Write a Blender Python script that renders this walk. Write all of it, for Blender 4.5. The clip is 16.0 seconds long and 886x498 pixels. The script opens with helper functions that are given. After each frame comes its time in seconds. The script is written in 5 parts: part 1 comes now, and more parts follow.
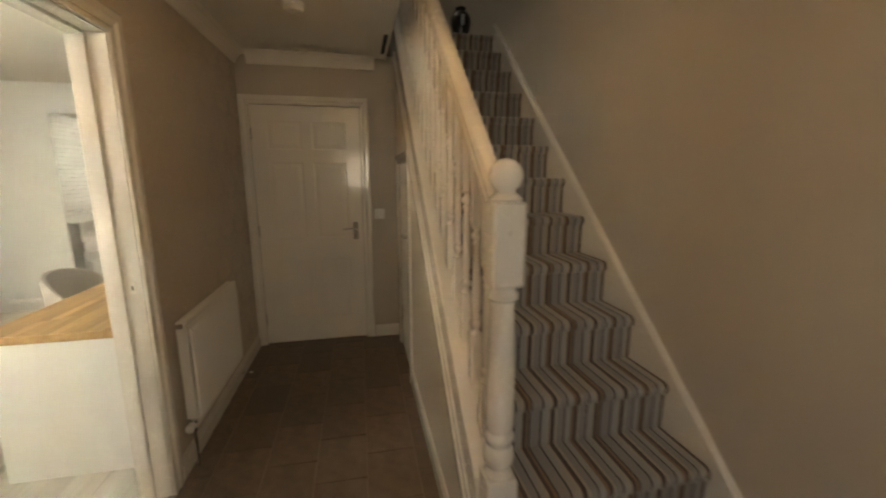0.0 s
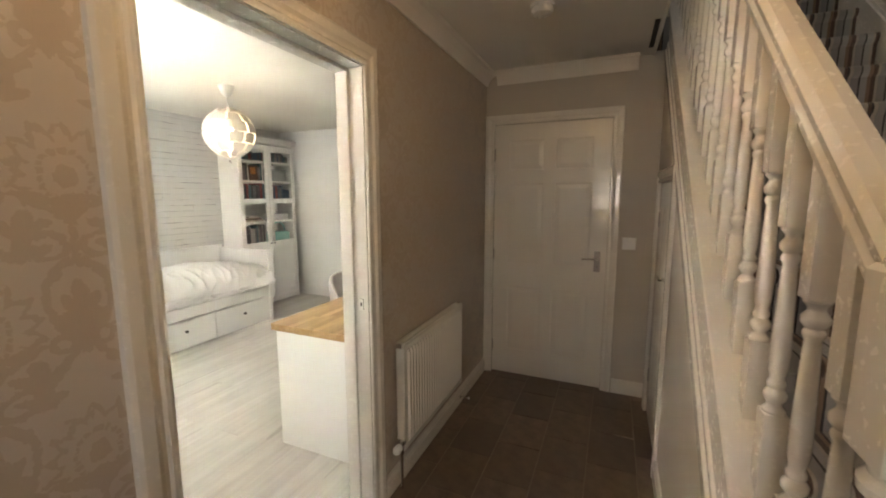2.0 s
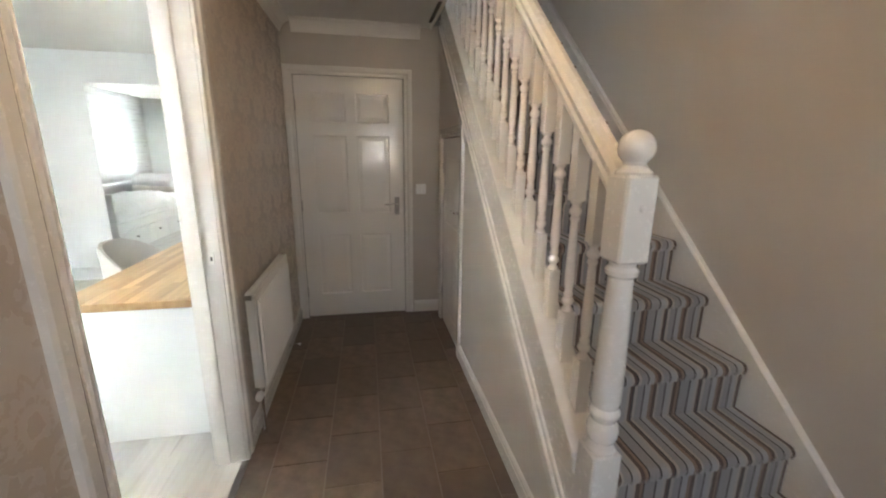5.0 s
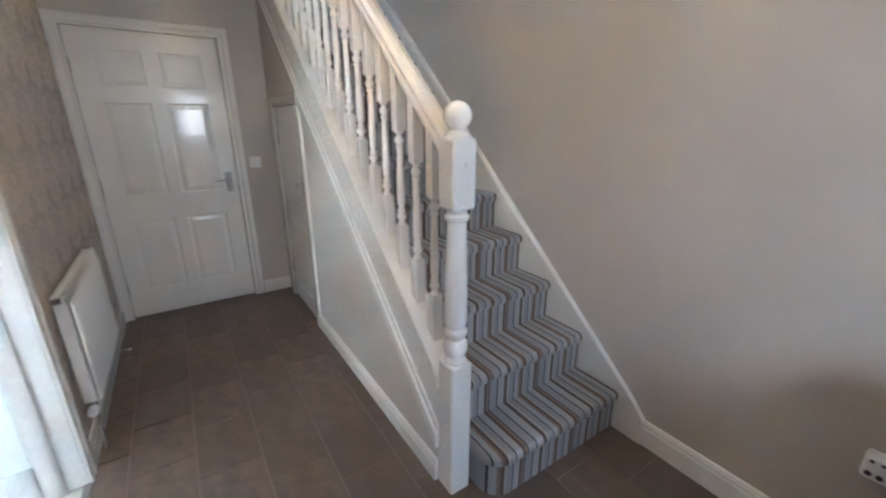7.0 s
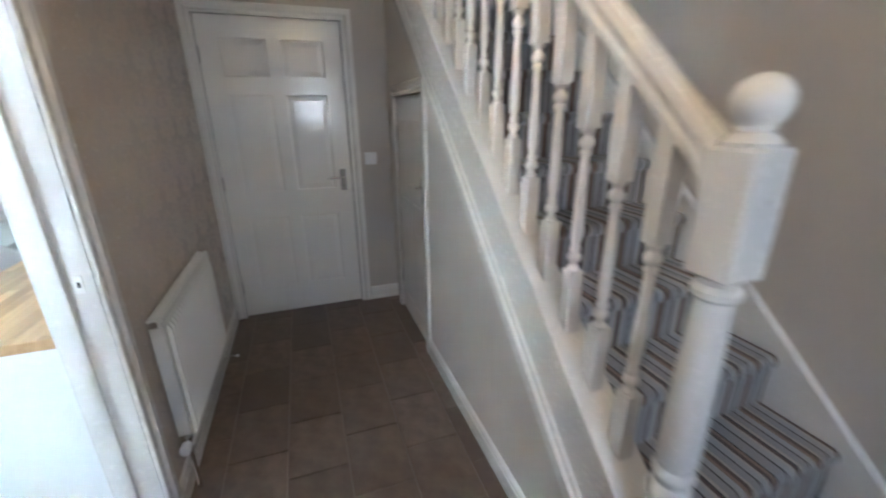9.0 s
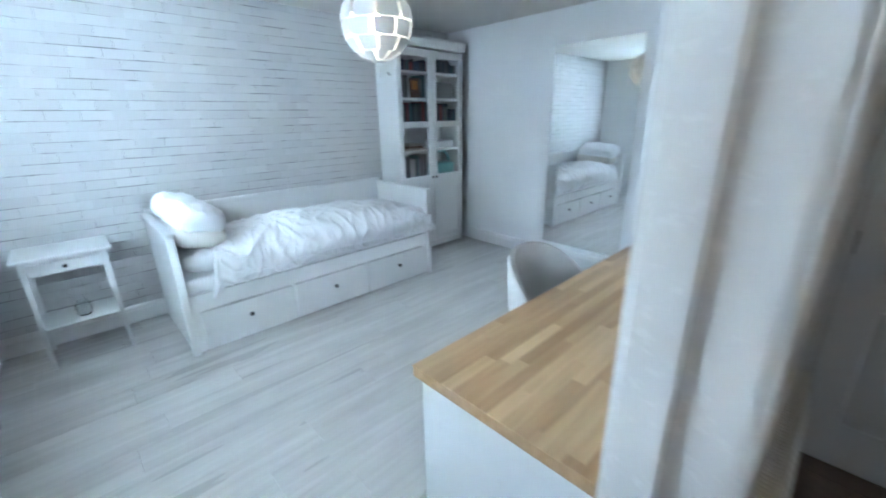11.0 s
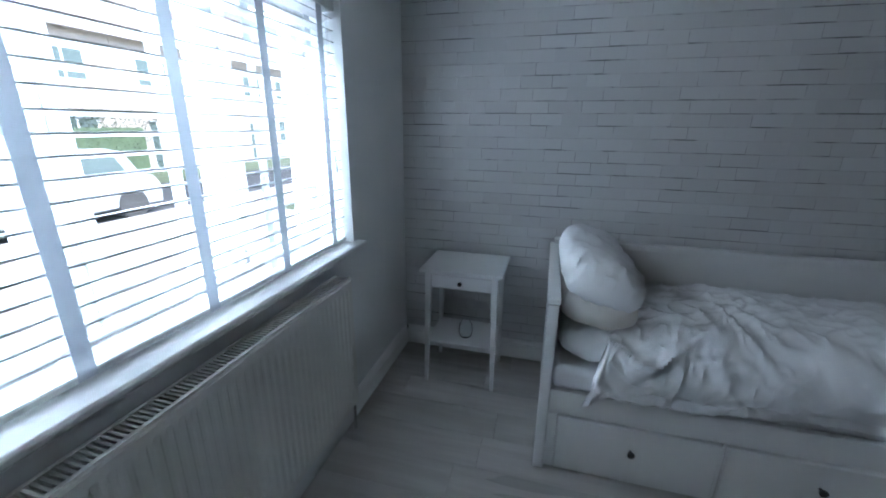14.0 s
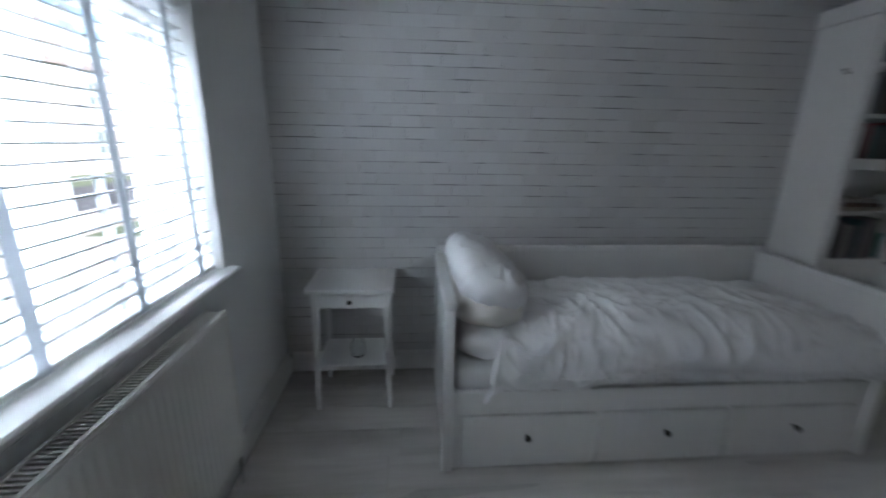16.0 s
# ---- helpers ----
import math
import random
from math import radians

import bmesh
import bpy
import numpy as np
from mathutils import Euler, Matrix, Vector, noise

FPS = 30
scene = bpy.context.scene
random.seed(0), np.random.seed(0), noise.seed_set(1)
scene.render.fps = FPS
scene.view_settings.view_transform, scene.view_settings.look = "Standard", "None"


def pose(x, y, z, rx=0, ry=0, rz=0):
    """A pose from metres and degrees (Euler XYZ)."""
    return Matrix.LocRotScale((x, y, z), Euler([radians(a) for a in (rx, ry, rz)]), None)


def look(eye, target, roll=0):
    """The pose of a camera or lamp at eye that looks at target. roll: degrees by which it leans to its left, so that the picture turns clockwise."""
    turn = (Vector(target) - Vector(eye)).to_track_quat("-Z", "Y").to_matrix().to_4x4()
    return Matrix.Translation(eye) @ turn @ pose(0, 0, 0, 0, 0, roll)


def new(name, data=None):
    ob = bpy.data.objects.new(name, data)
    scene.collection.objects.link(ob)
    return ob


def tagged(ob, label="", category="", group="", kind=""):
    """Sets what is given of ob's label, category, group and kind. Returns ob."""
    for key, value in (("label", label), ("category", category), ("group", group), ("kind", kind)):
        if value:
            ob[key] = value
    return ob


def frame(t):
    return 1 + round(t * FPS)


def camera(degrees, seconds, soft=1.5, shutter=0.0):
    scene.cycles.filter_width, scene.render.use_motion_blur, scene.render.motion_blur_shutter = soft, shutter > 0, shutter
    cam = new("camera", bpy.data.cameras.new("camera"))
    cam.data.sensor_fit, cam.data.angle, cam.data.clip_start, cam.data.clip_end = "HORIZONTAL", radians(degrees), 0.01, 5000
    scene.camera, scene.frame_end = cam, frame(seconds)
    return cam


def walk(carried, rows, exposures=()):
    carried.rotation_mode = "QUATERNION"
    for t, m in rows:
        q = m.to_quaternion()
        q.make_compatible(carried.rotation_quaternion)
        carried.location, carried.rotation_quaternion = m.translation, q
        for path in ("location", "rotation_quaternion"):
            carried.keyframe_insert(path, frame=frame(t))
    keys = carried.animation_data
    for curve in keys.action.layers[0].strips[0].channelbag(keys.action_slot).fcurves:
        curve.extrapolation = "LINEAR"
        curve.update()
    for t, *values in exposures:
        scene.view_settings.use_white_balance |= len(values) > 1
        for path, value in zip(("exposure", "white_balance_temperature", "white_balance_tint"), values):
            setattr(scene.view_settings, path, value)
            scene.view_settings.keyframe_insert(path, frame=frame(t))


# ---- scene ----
cam = camera(96.4, 16.0, 1.9, 0.5)
PATH = [
    (0, (0.879, 0.563, 1.429), (1.284, 2.487, 1.062), -0.1),
    (0.5, (0.902, 0.815, 1.439), (0.925, 2.78, 1.065), -0.4),
    (1, (0.962, 0.957, 1.432), (0.518, 2.879, 1.1), -0.3),
    (1.5, (0.943, 0.974, 1.425), (0.258, 2.83, 1.128), -0.1),
    (2, (0.934, 0.967, 1.438), (0.153, 2.789, 1.172), -0.1),
    (2.5, (0.9, 0.944, 1.422), (0.059, 2.742, 1.177), -0.2),
    (3, (0.867, 0.909, 1.441), (0.013, 2.699, 1.19), 0.0),
    (3.5, (0.845, 0.938, 1.425), (-0.021, 2.723, 1.172), -0.1),
    (4, (0.756, 0.912, 1.407), (0.151, 2.781, 1.032), 0.3),
    (4.2, (0.724, 0.823, 1.418), (0.409, 2.756, 1.013), 0.4),
    (6.3, (0.487, 0.565, 1.401), (1.212, 2.324, 0.785), 0.3),
    (6.5, (0.491, 0.551, 1.412), (1.327, 2.257, 0.785), 0.1),
    (7, (0.512, 0.503, 1.41), (1.567, 2.088, 0.798), -0.0),
    (7.5, (0.515, 0.493, 1.408), (1.706, 1.977, 0.791), 0.2),
    (8, (0.492, 0.594, 1.412), (1.685, 2.068, 0.776), 0.2),
    (8.5, (0.529, 0.828, 1.399), (1.446, 2.483, 0.752), -0.2),
    (9, (0.581, 1.079, 1.418), (1.199, 2.864, 0.763), -0.5),
    (9.5, (0.517, 1.38, 1.42), (0.684, 3.265, 0.774), -0.9),
    (10, (0.36, 1.62, 1.433), (-0.014, 3.477, 0.791), -0.8),
    (10.2, (0.304, 1.696, 1.438), (-0.373, 3.463, 0.791), -0.9),
    (12.3, (-0.567, 2.239, 1.462), (-2.371, 2.865, 0.867), -0.3),
    (12.5, (-0.662, 2.291, 1.459), (-2.52, 2.726, 0.86), -0.4),
    (13, (-0.938, 2.288, 1.437), (-2.847, 2.273, 0.838), -0.1),
    (13.5, (-1.156, 2.225, 1.453), (-3.035, 1.885, 0.857), 0.5),
    (14, (-1.221, 2.241, 1.454), (-3.066, 1.744, 0.862), 0.6),
    (14.5, (-1.235, 2.296, 1.442), (-3.086, 1.741, 0.927), 0.8),
    (15, (-1.286, 2.282, 1.429), (-3.143, 1.734, 0.927), 1.2),
    (15.5, (-1.311, 2.229, 1.431), (-3.197, 1.789, 0.931), 1.5),
    (16, (-1.227, 2.14, 1.455), (-3.151, 2.293, 0.929), 1.1),
]
# The clip's own exposure and white balance: seconds, stops, kelvin, tint.
EXPOSURES = [
    (0.0, 3.62, 10200, 8), (1.0, 3.76, 9700, 9), (2.0, 3.90, 8350, 10), (4.0, 4.08, 7600, 9),
    (6.5, 4.78, 5550, 5), (8.0, 4.78, 5500, 4), (9.5, 4.24, 5300, 3), (10.2, 3.92, 5150, 0),
    (12.4, 2.46, 5200, 6), (13.2, 1.86, 5300, 7), (14.5, 1.23, 5500, 7), (16.0, 1.30, 5900, 10),
]
walk(cam, [(t, look(eye, target, roll)) for t, eye, target, roll in PATH], EXPOSURES)

# ---- world and lights ----
world = bpy.data.worlds.new("sky")
scene.world = world
world.use_nodes = True
wn = world.node_tree.nodes
sky = wn.new("ShaderNodeTexSky")
sky.sky_type = "NISHITA"
sky.sun_disc = False
sky.sun_elevation, sky.sun_rotation = radians(42), radians(15)
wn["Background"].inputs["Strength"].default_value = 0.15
world.node_tree.links.new(sky.outputs[0], wn["Background"].inputs[0])


def lamp(name, kind, m, energy, colour, size=None, size_y=None, radius=None):
    data = bpy.data.lights.new(name, kind)
    data.energy, data.color = energy, colour
    if kind == "AREA":
        data.shape, data.size, data.size_y = "RECTANGLE", size, size_y
    elif kind == "SUN":
        data.angle = size
    elif radius:
        data.shadow_soft_size = radius
    ob = new(name, data)
    ob.matrix_world = m
    return ob


# The sun stands high behind this house and lights the fronts across the street.
lamp("sun", "SUN", look((0, 0, 10), (-2.2, -8.0, 2.0)), 5.0, (1.0, 0.95, 0.88), size=radians(0.6))
# Unseen area lamp above the bedroom window, added to stand in for sky light.
lamp("window_sky_fill", "AREA", look((-2.0, -0.1, 3.0), (-2.0, 2.5, 1.1)), 400, (0.86, 0.93, 1.0), 2.6, 1.2)
# Another added just inside the glazed front door, for daylight through its glass.
lamp("front_door_daylight", "AREA", look((0.92, -0.70, 1.50), (1.9, 1.9, 0.5)), 0.60, (0.82, 0.87, 1.0), 0.42, 0.60)
# Lamp of the house, at the hall's ceiling bar.
lamp("hall_bulb", "POINT", pose(0.76, 1.56, 2.17), 0.06, (1.0, 0.64, 0.34), radius=0.05)
# Unseen fill lamp added to brighten the stairwell; the landing has no window.
lamp("landing_fill", "AREA", look((0.5, 4.6, 4.8), (1.6, 3.2, 2.4)), 0.32, (0.9, 0.92, 1.0), 0.8, 0.8)


# ---- materials ----
def nodes_of(name):
    m = bpy.data.materials.new(name)
    m.use_nodes = True
    return m, m.node_tree.nodes, m.node_tree.links, m.node_tree.nodes["Principled BSDF"]


def math_node(n, l, op, a, b=None, c=None, clamp=False):
    k = n.new("ShaderNodeMath")
    k.operation, k.use_clamp = op, clamp
    for i, v in enumerate((a, b, c)):
        if v is None:
            continue
        if isinstance(v, (int, float)):
            k.inputs[i].default_value = v
        else:
            l.new(v, k.inputs[i])
    return k.outputs[0]


def mix_colour(n, l, fac, a, b, blend="MIX"):
    k = n.new("ShaderNodeMix")
    k.data_type, k.blend_type = "RGBA", blend
    for sock, v in ((k.inputs[0], fac), (k.inputs[6], a), (k.inputs[7], b)):
        if isinstance(v, (int, float)):
            sock.default_value = v
        elif isinstance(v, (tuple, list)):
            sock.default_value = (*v[:3], 1)
        else:
            l.new(v, sock)
    return k.outputs[2]


def noise_node(n, l, scale, detail=3.0, rough=0.55, coord=None, stretch=None):
    if coord is None:
        coord = n.new("ShaderNodeTexCoord").outputs["Object"]
    if stretch:
        mp = n.new("ShaderNodeMapping")
        mp.inputs["Scale"].default_value = stretch
        l.new(coord, mp.inputs[0])
        coord = mp.outputs[0]
    k = n.new("ShaderNodeTexNoise")
    k.inputs["Scale"].default_value, k.inputs["Detail"].default_value, k.inputs["Roughness"].default_value = scale, detail, rough
    l.new(coord, k.inputs["Vector"])
    return k.outputs["Fac"]


def add_bump(n, l, p, height, strength, distance):
    k = n.new("ShaderNodeBump")
    k.inputs["Strength"].default_value, k.inputs["Distance"].default_value = strength, distance
    l.new(height, k.inputs["Height"])
    l.new(k.outputs[0], p.inputs["Normal"])


def paint(name, colour, rough=0.5, vary=0.06, grain=180.0, bump=0.08, dist=0.0006, coat=0.0, metal=0.0, per_object=0.0):
    """A painted or plain surface: broad unevenness in tone, fine grain in relief and gloss."""
    m, n, l, p = nodes_of(name)
    broad, fine = noise_node(n, l, 2.3, 4), noise_node(n, l, grain, 3)
    tone = mix_colour(n, l, broad, [c * (1 - vary) for c in colour], [min(1, c * (1 + vary)) for c in colour])
    if per_object:
        rnd = n.new("ShaderNodeObjectInfo").outputs["Random"]
        k = math_node(n, l, "MULTIPLY_ADD", rnd, 2 * per_object, 1 - per_object)
        g = n.new("ShaderNodeCombineColor")
        for i in range(3):
            l.new(k, g.inputs[i])
        tone = mix_colour(n, l, 1.0, tone, g.outputs[0], "MULTIPLY")
    l.new(tone, p.inputs["Base Color"])
    l.new(math_node(n, l, "MULTIPLY_ADD", fine, 0.12, rough - 0.06), p.inputs["Roughness"])
    p.inputs["Metallic"].default_value = metal
    p.inputs["Coat Weight"].default_value = coat
    if bump:
        add_bump(n, l, p, fine, bump, dist)
    return m


def mottle(m, scale, dark, share, stretch=None, sharp=3.2):
    """Darker blotches with a shape of their own over a painted surface."""
    n, l = m.node_tree.nodes, m.node_tree.links
    p = n["Principled BSDF"]
    old = p.inputs["Base Color"].links[0].from_socket
    f = noise_node(n, l, scale, 5, 0.6, stretch=stretch)
    f = math_node(n, l, "MULTIPLY_ADD", math_node(n, l, "SUBTRACT", f, 0.5), sharp, 0.5, clamp=True)
    l.new(mix_colour(n, l, math_node(n, l, "MULTIPLY", f, share), old, dark), p.inputs["Base Color"])


def damask():
    """Taupe wallpaper with a paler satin damask print."""
    m, n, l, p = nodes_of("damask_wallpaper")
    co = n.new("ShaderNodeTexCoord").outputs["Object"]
    sep = n.new("ShaderNodeSeparateXYZ")
    l.new(co, sep.inputs[0])
    wob = noise_node(n, l, 34, 4, 0.7, coord=co)
    wob2 = noise_node(n, l, 31, 4, 0.7, coord=co, stretch=(1, 1.3, 0.9))
    y = math_node(n, l, "ADD", math_node(n, l, "MULTIPLY_ADD", wob, 0.032, sep.outputs["Y"]), -1.252)
    z = math_node(n, l, "ADD", math_node(n, l, "MULTIPLY_ADD", wob2, 0.032, sep.outputs["Z"]), -1.538)
    W, HH = 0.28, 0.274
    row = math_node(n, l, "FLOOR", math_node(n, l, "ADD", math_node(n, l, "DIVIDE", z, HH), 0.5))
    shift = math_node(n, l, "MULTIPLY", math_node(n, l, "MODULO", math_node(n, l, "ABSOLUTE", row), 2.0), W / 2)
    u = math_node(n, l, "PINGPONG", math_node(n, l, "ADD", math_node(n, l, "ADD", y, shift), 8.4), W / 2)
    v = math_node(n, l, "SUBTRACT", z, math_node(n, l, "MULTIPLY", row, HH))
    total = None

    def gather(d, k=7.0):
        nonlocal total
        f = math_node(n, l, "MULTIPLY_ADD", d, -k, k + 0.5, clamp=True)
        total = f if total is None else math_node(n, l, "MAXIMUM", total, f)

    def leaf(cu, cv, ru, rv, turn, ring=0.0):
        c, s = math.cos(radians(turn)), math.sin(radians(turn))
        du, dv = math_node(n, l, "SUBTRACT", u, cu), math_node(n, l, "SUBTRACT", v, cv)
        a = math_node(n, l, "DIVIDE", math_node(n, l, "ADD", math_node(n, l, "MULTIPLY", du, c), math_node(n, l, "MULTIPLY", dv, s)), ru)
        b = math_node(n, l, "DIVIDE", math_node(n, l, "SUBTRACT", math_node(n, l, "MULTIPLY", dv, c), math_node(n, l, "MULTIPLY", du, s)), rv)
        d = math_node(n, l, "SQRT", math_node(n, l, "ADD", math_node(n, l, "MULTIPLY", a, a), math_node(n, l, "MULTIPLY", b, b)))
        if ring:
            d = math_node(n, l, "DIVIDE", math_node(n, l, "ABSOLUTE", math_node(n, l, "SUBTRACT", d, 1.0)), ring)
        gather(d)

    # Teardrop medallion with a filled foot and an inner palmette.
    leaf(0.0, 0.0, 0.050, 0.068, 0, 0.13)
    leaf(0.024, 0.058, 0.007, 0.026, 34)
    leaf(0.0, -0.048, 0.046, 0.030, 0)
    leaf(0.0, -0.002, 0.014, 0.040, 0)
    leaf(0.017, -0.014, 0.011, 0.026, -32)
    # Stem above it with a curl on each side.
    leaf(0.0, 0.100, 0.008, 0.045, 0)
    leaf(0.040, 0.100, 0.027, 0.022, 20, 0.26)
    leaf(0.064, 0.088, 0.009, 0.008, 0)
    # Scrolled foot and the arms that part below.
    leaf(0.032, -0.084, 0.017, 0.015, 0, 0.40)
    leaf(0.0, -0.090, 0.013, 0.026, 0)
    leaf(0.034, -0.120, 0.0065, 0.038, 48)
    # Lobed leaves between the columns.
    for base, turn, flip in ((0.118, 1, 0), (-0.156, -1, 1)):
        for cu, cv, ru, rv, tt in ((0.070, 0.004, 0.017, 0.052, 8), (0.054, 0.016, 0.010, 0.032, 62), (0.086, 0.012, 0.010, 0.030, -58), (0.060, -0.024, 0.011, 0.030, 70), (0.084, -0.030, 0.010, 0.026, -70)):
            leaf(W / 2 - cu if flip else cu, base + cv, ru, rv, turn * tt)
    # Half-round flower: toothed petals, a dotted ring, a core, feathers beneath.
    du, dv = math_node(n, l, "SUBTRACT", W / 2, u), math_node(n, l, "ADD", v, 0.046)
    dv2 = math_node(n, l, "MULTIPLY", dv, 0.86)
    rad_ = math_node(n, l, "SQRT", math_node(n, l, "ADD", math_node(n, l, "MULTIPLY", du, du), math_node(n, l, "MULTIPLY", dv2, dv2)))
    th = math_node(n, l, "ARCTAN2", dv, du)
    upper = math_node(n, l, "GREATER_THAN", dv, -0.030)
    saw = math_node(n, l, "PINGPONG", math_node(n, l, "MULTIPLY_ADD", th, 4.46, 20.0), 1.0)
    edge = math_node(n, l, "MULTIPLY_ADD", saw, math_node(n, l, "MULTIPLY_ADD", wob, 0.05, -0.002), 0.060)
    off_edge = math_node(n, l, "ABSOLUTE", math_node(n, l, "SUBTRACT", rad_, edge))
    gather(math_node(n, l, "ADD", math_node(n, l, "DIVIDE", off_edge, 0.0075), math_node(n, l, "MULTIPLY_ADD", upper, -3.0, 3.0)))
    dots = math_node(n, l, "PINGPONG", math_node(n, l, "MULTIPLY", th, 6.0), 1.0)
    ring_ = math_node(n, l, "DIVIDE", math_node(n, l, "ABSOLUTE", math_node(n, l, "SUBTRACT", rad_, 0.039)), 0.0045)
    gather(math_node(n, l, "ADD", ring_, math_node(n, l, "MULTIPLY", math_node(n, l, "LESS_THAN", dots, 0.25), 2.0)))
    gather(math_node(n, l, "DIVIDE", rad_, 0.020))
    leaf(0.096, -0.086, 0.008, 0.046, 80)
    leaf(0.104, -0.102, 0.007, 0.036, 66)
    leaf(0.140, -0.104, 0.028, 0.026, 0)
    leaf(0.140, -0.130, 0.010, 0.024, 0)
    fibre = noise_node(n, l, 420, 2, coord=co, stretch=(1, 1, 0.15))
    ground = mix_colour(n, l, noise_node(n, l, 2.0, 3, coord=co), (0.56, 0.505, 0.46), (0.60, 0.545, 0.495))
    printed = mix_colour(n, l, fibre, (0.45, 0.388, 0.33), (0.49, 0.425, 0.365))
    l.new(mix_colour(n, l, total, ground, printed), p.inputs["Base Color"])
    l.new(math_node(n, l, "MULTIPLY_ADD", total, 0.36, 0.26), p.inputs["Roughness"])
    add_bump(n, l, p, math_node(n, l, "MULTIPLY_ADD", fibre, 0.3, total), 0.25, 0.0008)
    return m


def wood(name, dark, light, rough, along, scale=1.0, per_object=0.25, streak=0.6):
    """Timber with grain along one axis and each board in a tone of its own."""
    m, n, l, p = nodes_of(name)
    co = n.new("ShaderNodeTexCoord").outputs["Object"]
    rnd = n.new("ShaderNodeObjectInfo").outputs["Random"]
    off = n.new("ShaderNodeVectorMath")
    off.operation = "MULTIPLY_ADD"
    off.inputs[1].default_value = (1, 1, 1)
    l.new(co, off.inputs[0])
    cmb = n.new("ShaderNodeCombineXYZ")
    for i in range(3):
        l.new(math_node(n, l, "MULTIPLY", rnd, 37.0 + 11 * i), cmb.inputs[i])
    l.new(cmb.outputs[0], off.inputs[2])
    st = [14 * scale] * 3
    st["xyz".index(along)] = 1.1 * scale
    grain = noise_node(n, l, 1.0, 6, 0.62, off.outputs[0], st)
    fine = noise_node(n, l, 6.0, 4, 0.7, off.outputs[0], st)
    k = math_node(n, l, "MULTIPLY_ADD", math_node(n, l, "SUBTRACT", grain, 0.5), 2.2 * streak, 0.5, clamp=True)
    k = math_node(n, l, "MULTIPLY_ADD", math_node(n, l, "SUBTRACT", rnd, 0.5), per_object, k, clamp=True)
    tone = mix_colour(n, l, k, dark, light)
    knot = math_node(n, l, "GREATER_THAN", noise_node(n, l, 0.55, 2, 0.5, off.outputs[0], st), 0.66)
    tone = mix_colour(n, l, math_node(n, l, "MULTIPLY", knot, 0.35), tone, [c * 0.55 for c in dark])
    l.new(tone, p.inputs["Base Color"])
    l.new(math_node(n, l, "MULTIPLY_ADD", fine, 0.16, rough - 0.08), p.inputs["Roughness"])
    add_bump(n, l, p, fine, 0.12, 0.0006)
    return m


def stripes():
    """Cut-pile carpet with stripes that run up the stairs."""
    m, n, l, p = nodes_of("striped_carpet")
    co = n.new("ShaderNodeTexCoord").outputs["Object"]
    sep = n.new("ShaderNodeSeparateXYZ")
    l.new(co, sep.inputs[0])
    wob = noise_node(n, l, 60, 2, coord=co)
    x = math_node(n, l, "MULTIPLY_ADD", wob, 0.003, sep.outputs["X"])
    r = n.new("ShaderNodeValToRGB")
    r.color_ramp.interpolation = "CONSTANT"
    pal = {"g": (0.34, 0.335, 0.335), "b": (0.12, 0.082, 0.066), "c": (0.50, 0.45, 0.40), "k": (0.045, 0.040, 0.042), "t": (0.28, 0.20, 0.15), "s": (0.43, 0.425, 0.43)}
    seq = [("g", 0), ("k", .07), ("s", .09), ("c", .17), ("b", .21), ("k", .25), ("c", .27), ("g", .31), ("k", .40), ("s", .42), ("t", .50), ("b", .54), ("c", .59), ("g", .62), ("k", .71), ("s", .73), ("c", .80), ("b", .83), ("t", .88), ("k", .92), ("g", .94)]
    e = r.color_ramp.elements
    while len(e) < len(seq):
        e.new(0.5)
    for el, (c, at) in zip(e, seq):
        el.position, el.color = at, (*pal[c], 1)
    l.new(math_node(n, l, "FRACT", math_node(n, l, "DIVIDE", x, 0.30)), r.inputs[0])
    pile = noise_node(n, l, 700, 2, coord=co)
    l.new(mix_colour(n, l, math_node(n, l, "MULTIPLY", pile, 0.30), r.outputs[0], (0.02, 0.02, 0.02)), p.inputs["Base Color"])
    p.inputs["Roughness"].default_value = 0.95
    p.inputs["Sheen Weight"].default_value = 0.25
    add_bump(n, l, p, pile, 0.6, 0.002)
    return m


def glass(name, tint=(1, 1, 1), rough=0.0, clear=False):
    m, n, l, p = nodes_of(name)
    p.inputs["Base Color"].default_value = (*tint, 1)
    p.inputs["Roughness"].default_value = rough
    p.inputs["Transmission Weight"].default_value = 1.0
    p.inputs["IOR"].default_value = 1.45 if not clear else 1.10
    return m


def glow(name, colour, strength):
    m, n, l, p = nodes_of(name)
    p.inputs["Base Color"].default_value = (*colour, 1)
    p.inputs["Emission Color"].default_value = (*colour, 1)
    p.inputs["Emission Strength"].default_value = strength
    return m


M_DAMASK = damask()
M_HALL = paint("hall_wall_paint", (0.50, 0.46, 0.41), 0.42, 0.05, 120, 0.10)
M_WHITE_WALL = paint("white_wall_paint", (0.80, 0.81, 0.81), 0.6, 0.03, 120, 0.10)
M_CEIL = paint("ceiling_paint", (0.76, 0.74, 0.70), 0.8, 0.04, 90, 0.15)
M_GLOSS = paint("white_gloss_paint", (0.76, 0.74, 0.70), 0.26, 0.03, 60, 0.05, 0.0008, coat=0.55)
M_DOOR = paint("white_door_gloss", (0.76, 0.74, 0.70), 0.30, 0.03, 45, 0.04, 0.0006, coat=0.4)
M_DOOR.node_tree.nodes["Principled BSDF"].inputs["Coat Roughness"].default_value = 0.11
M_SATIN = paint("white_satin_paint", (0.78, 0.78, 0.77), 0.38, 0.03, 90, 0.05)
M_RADIATOR = paint("radiator_enamel", (0.78, 0.77, 0.73), 0.30, 0.03, 60, 0.04)
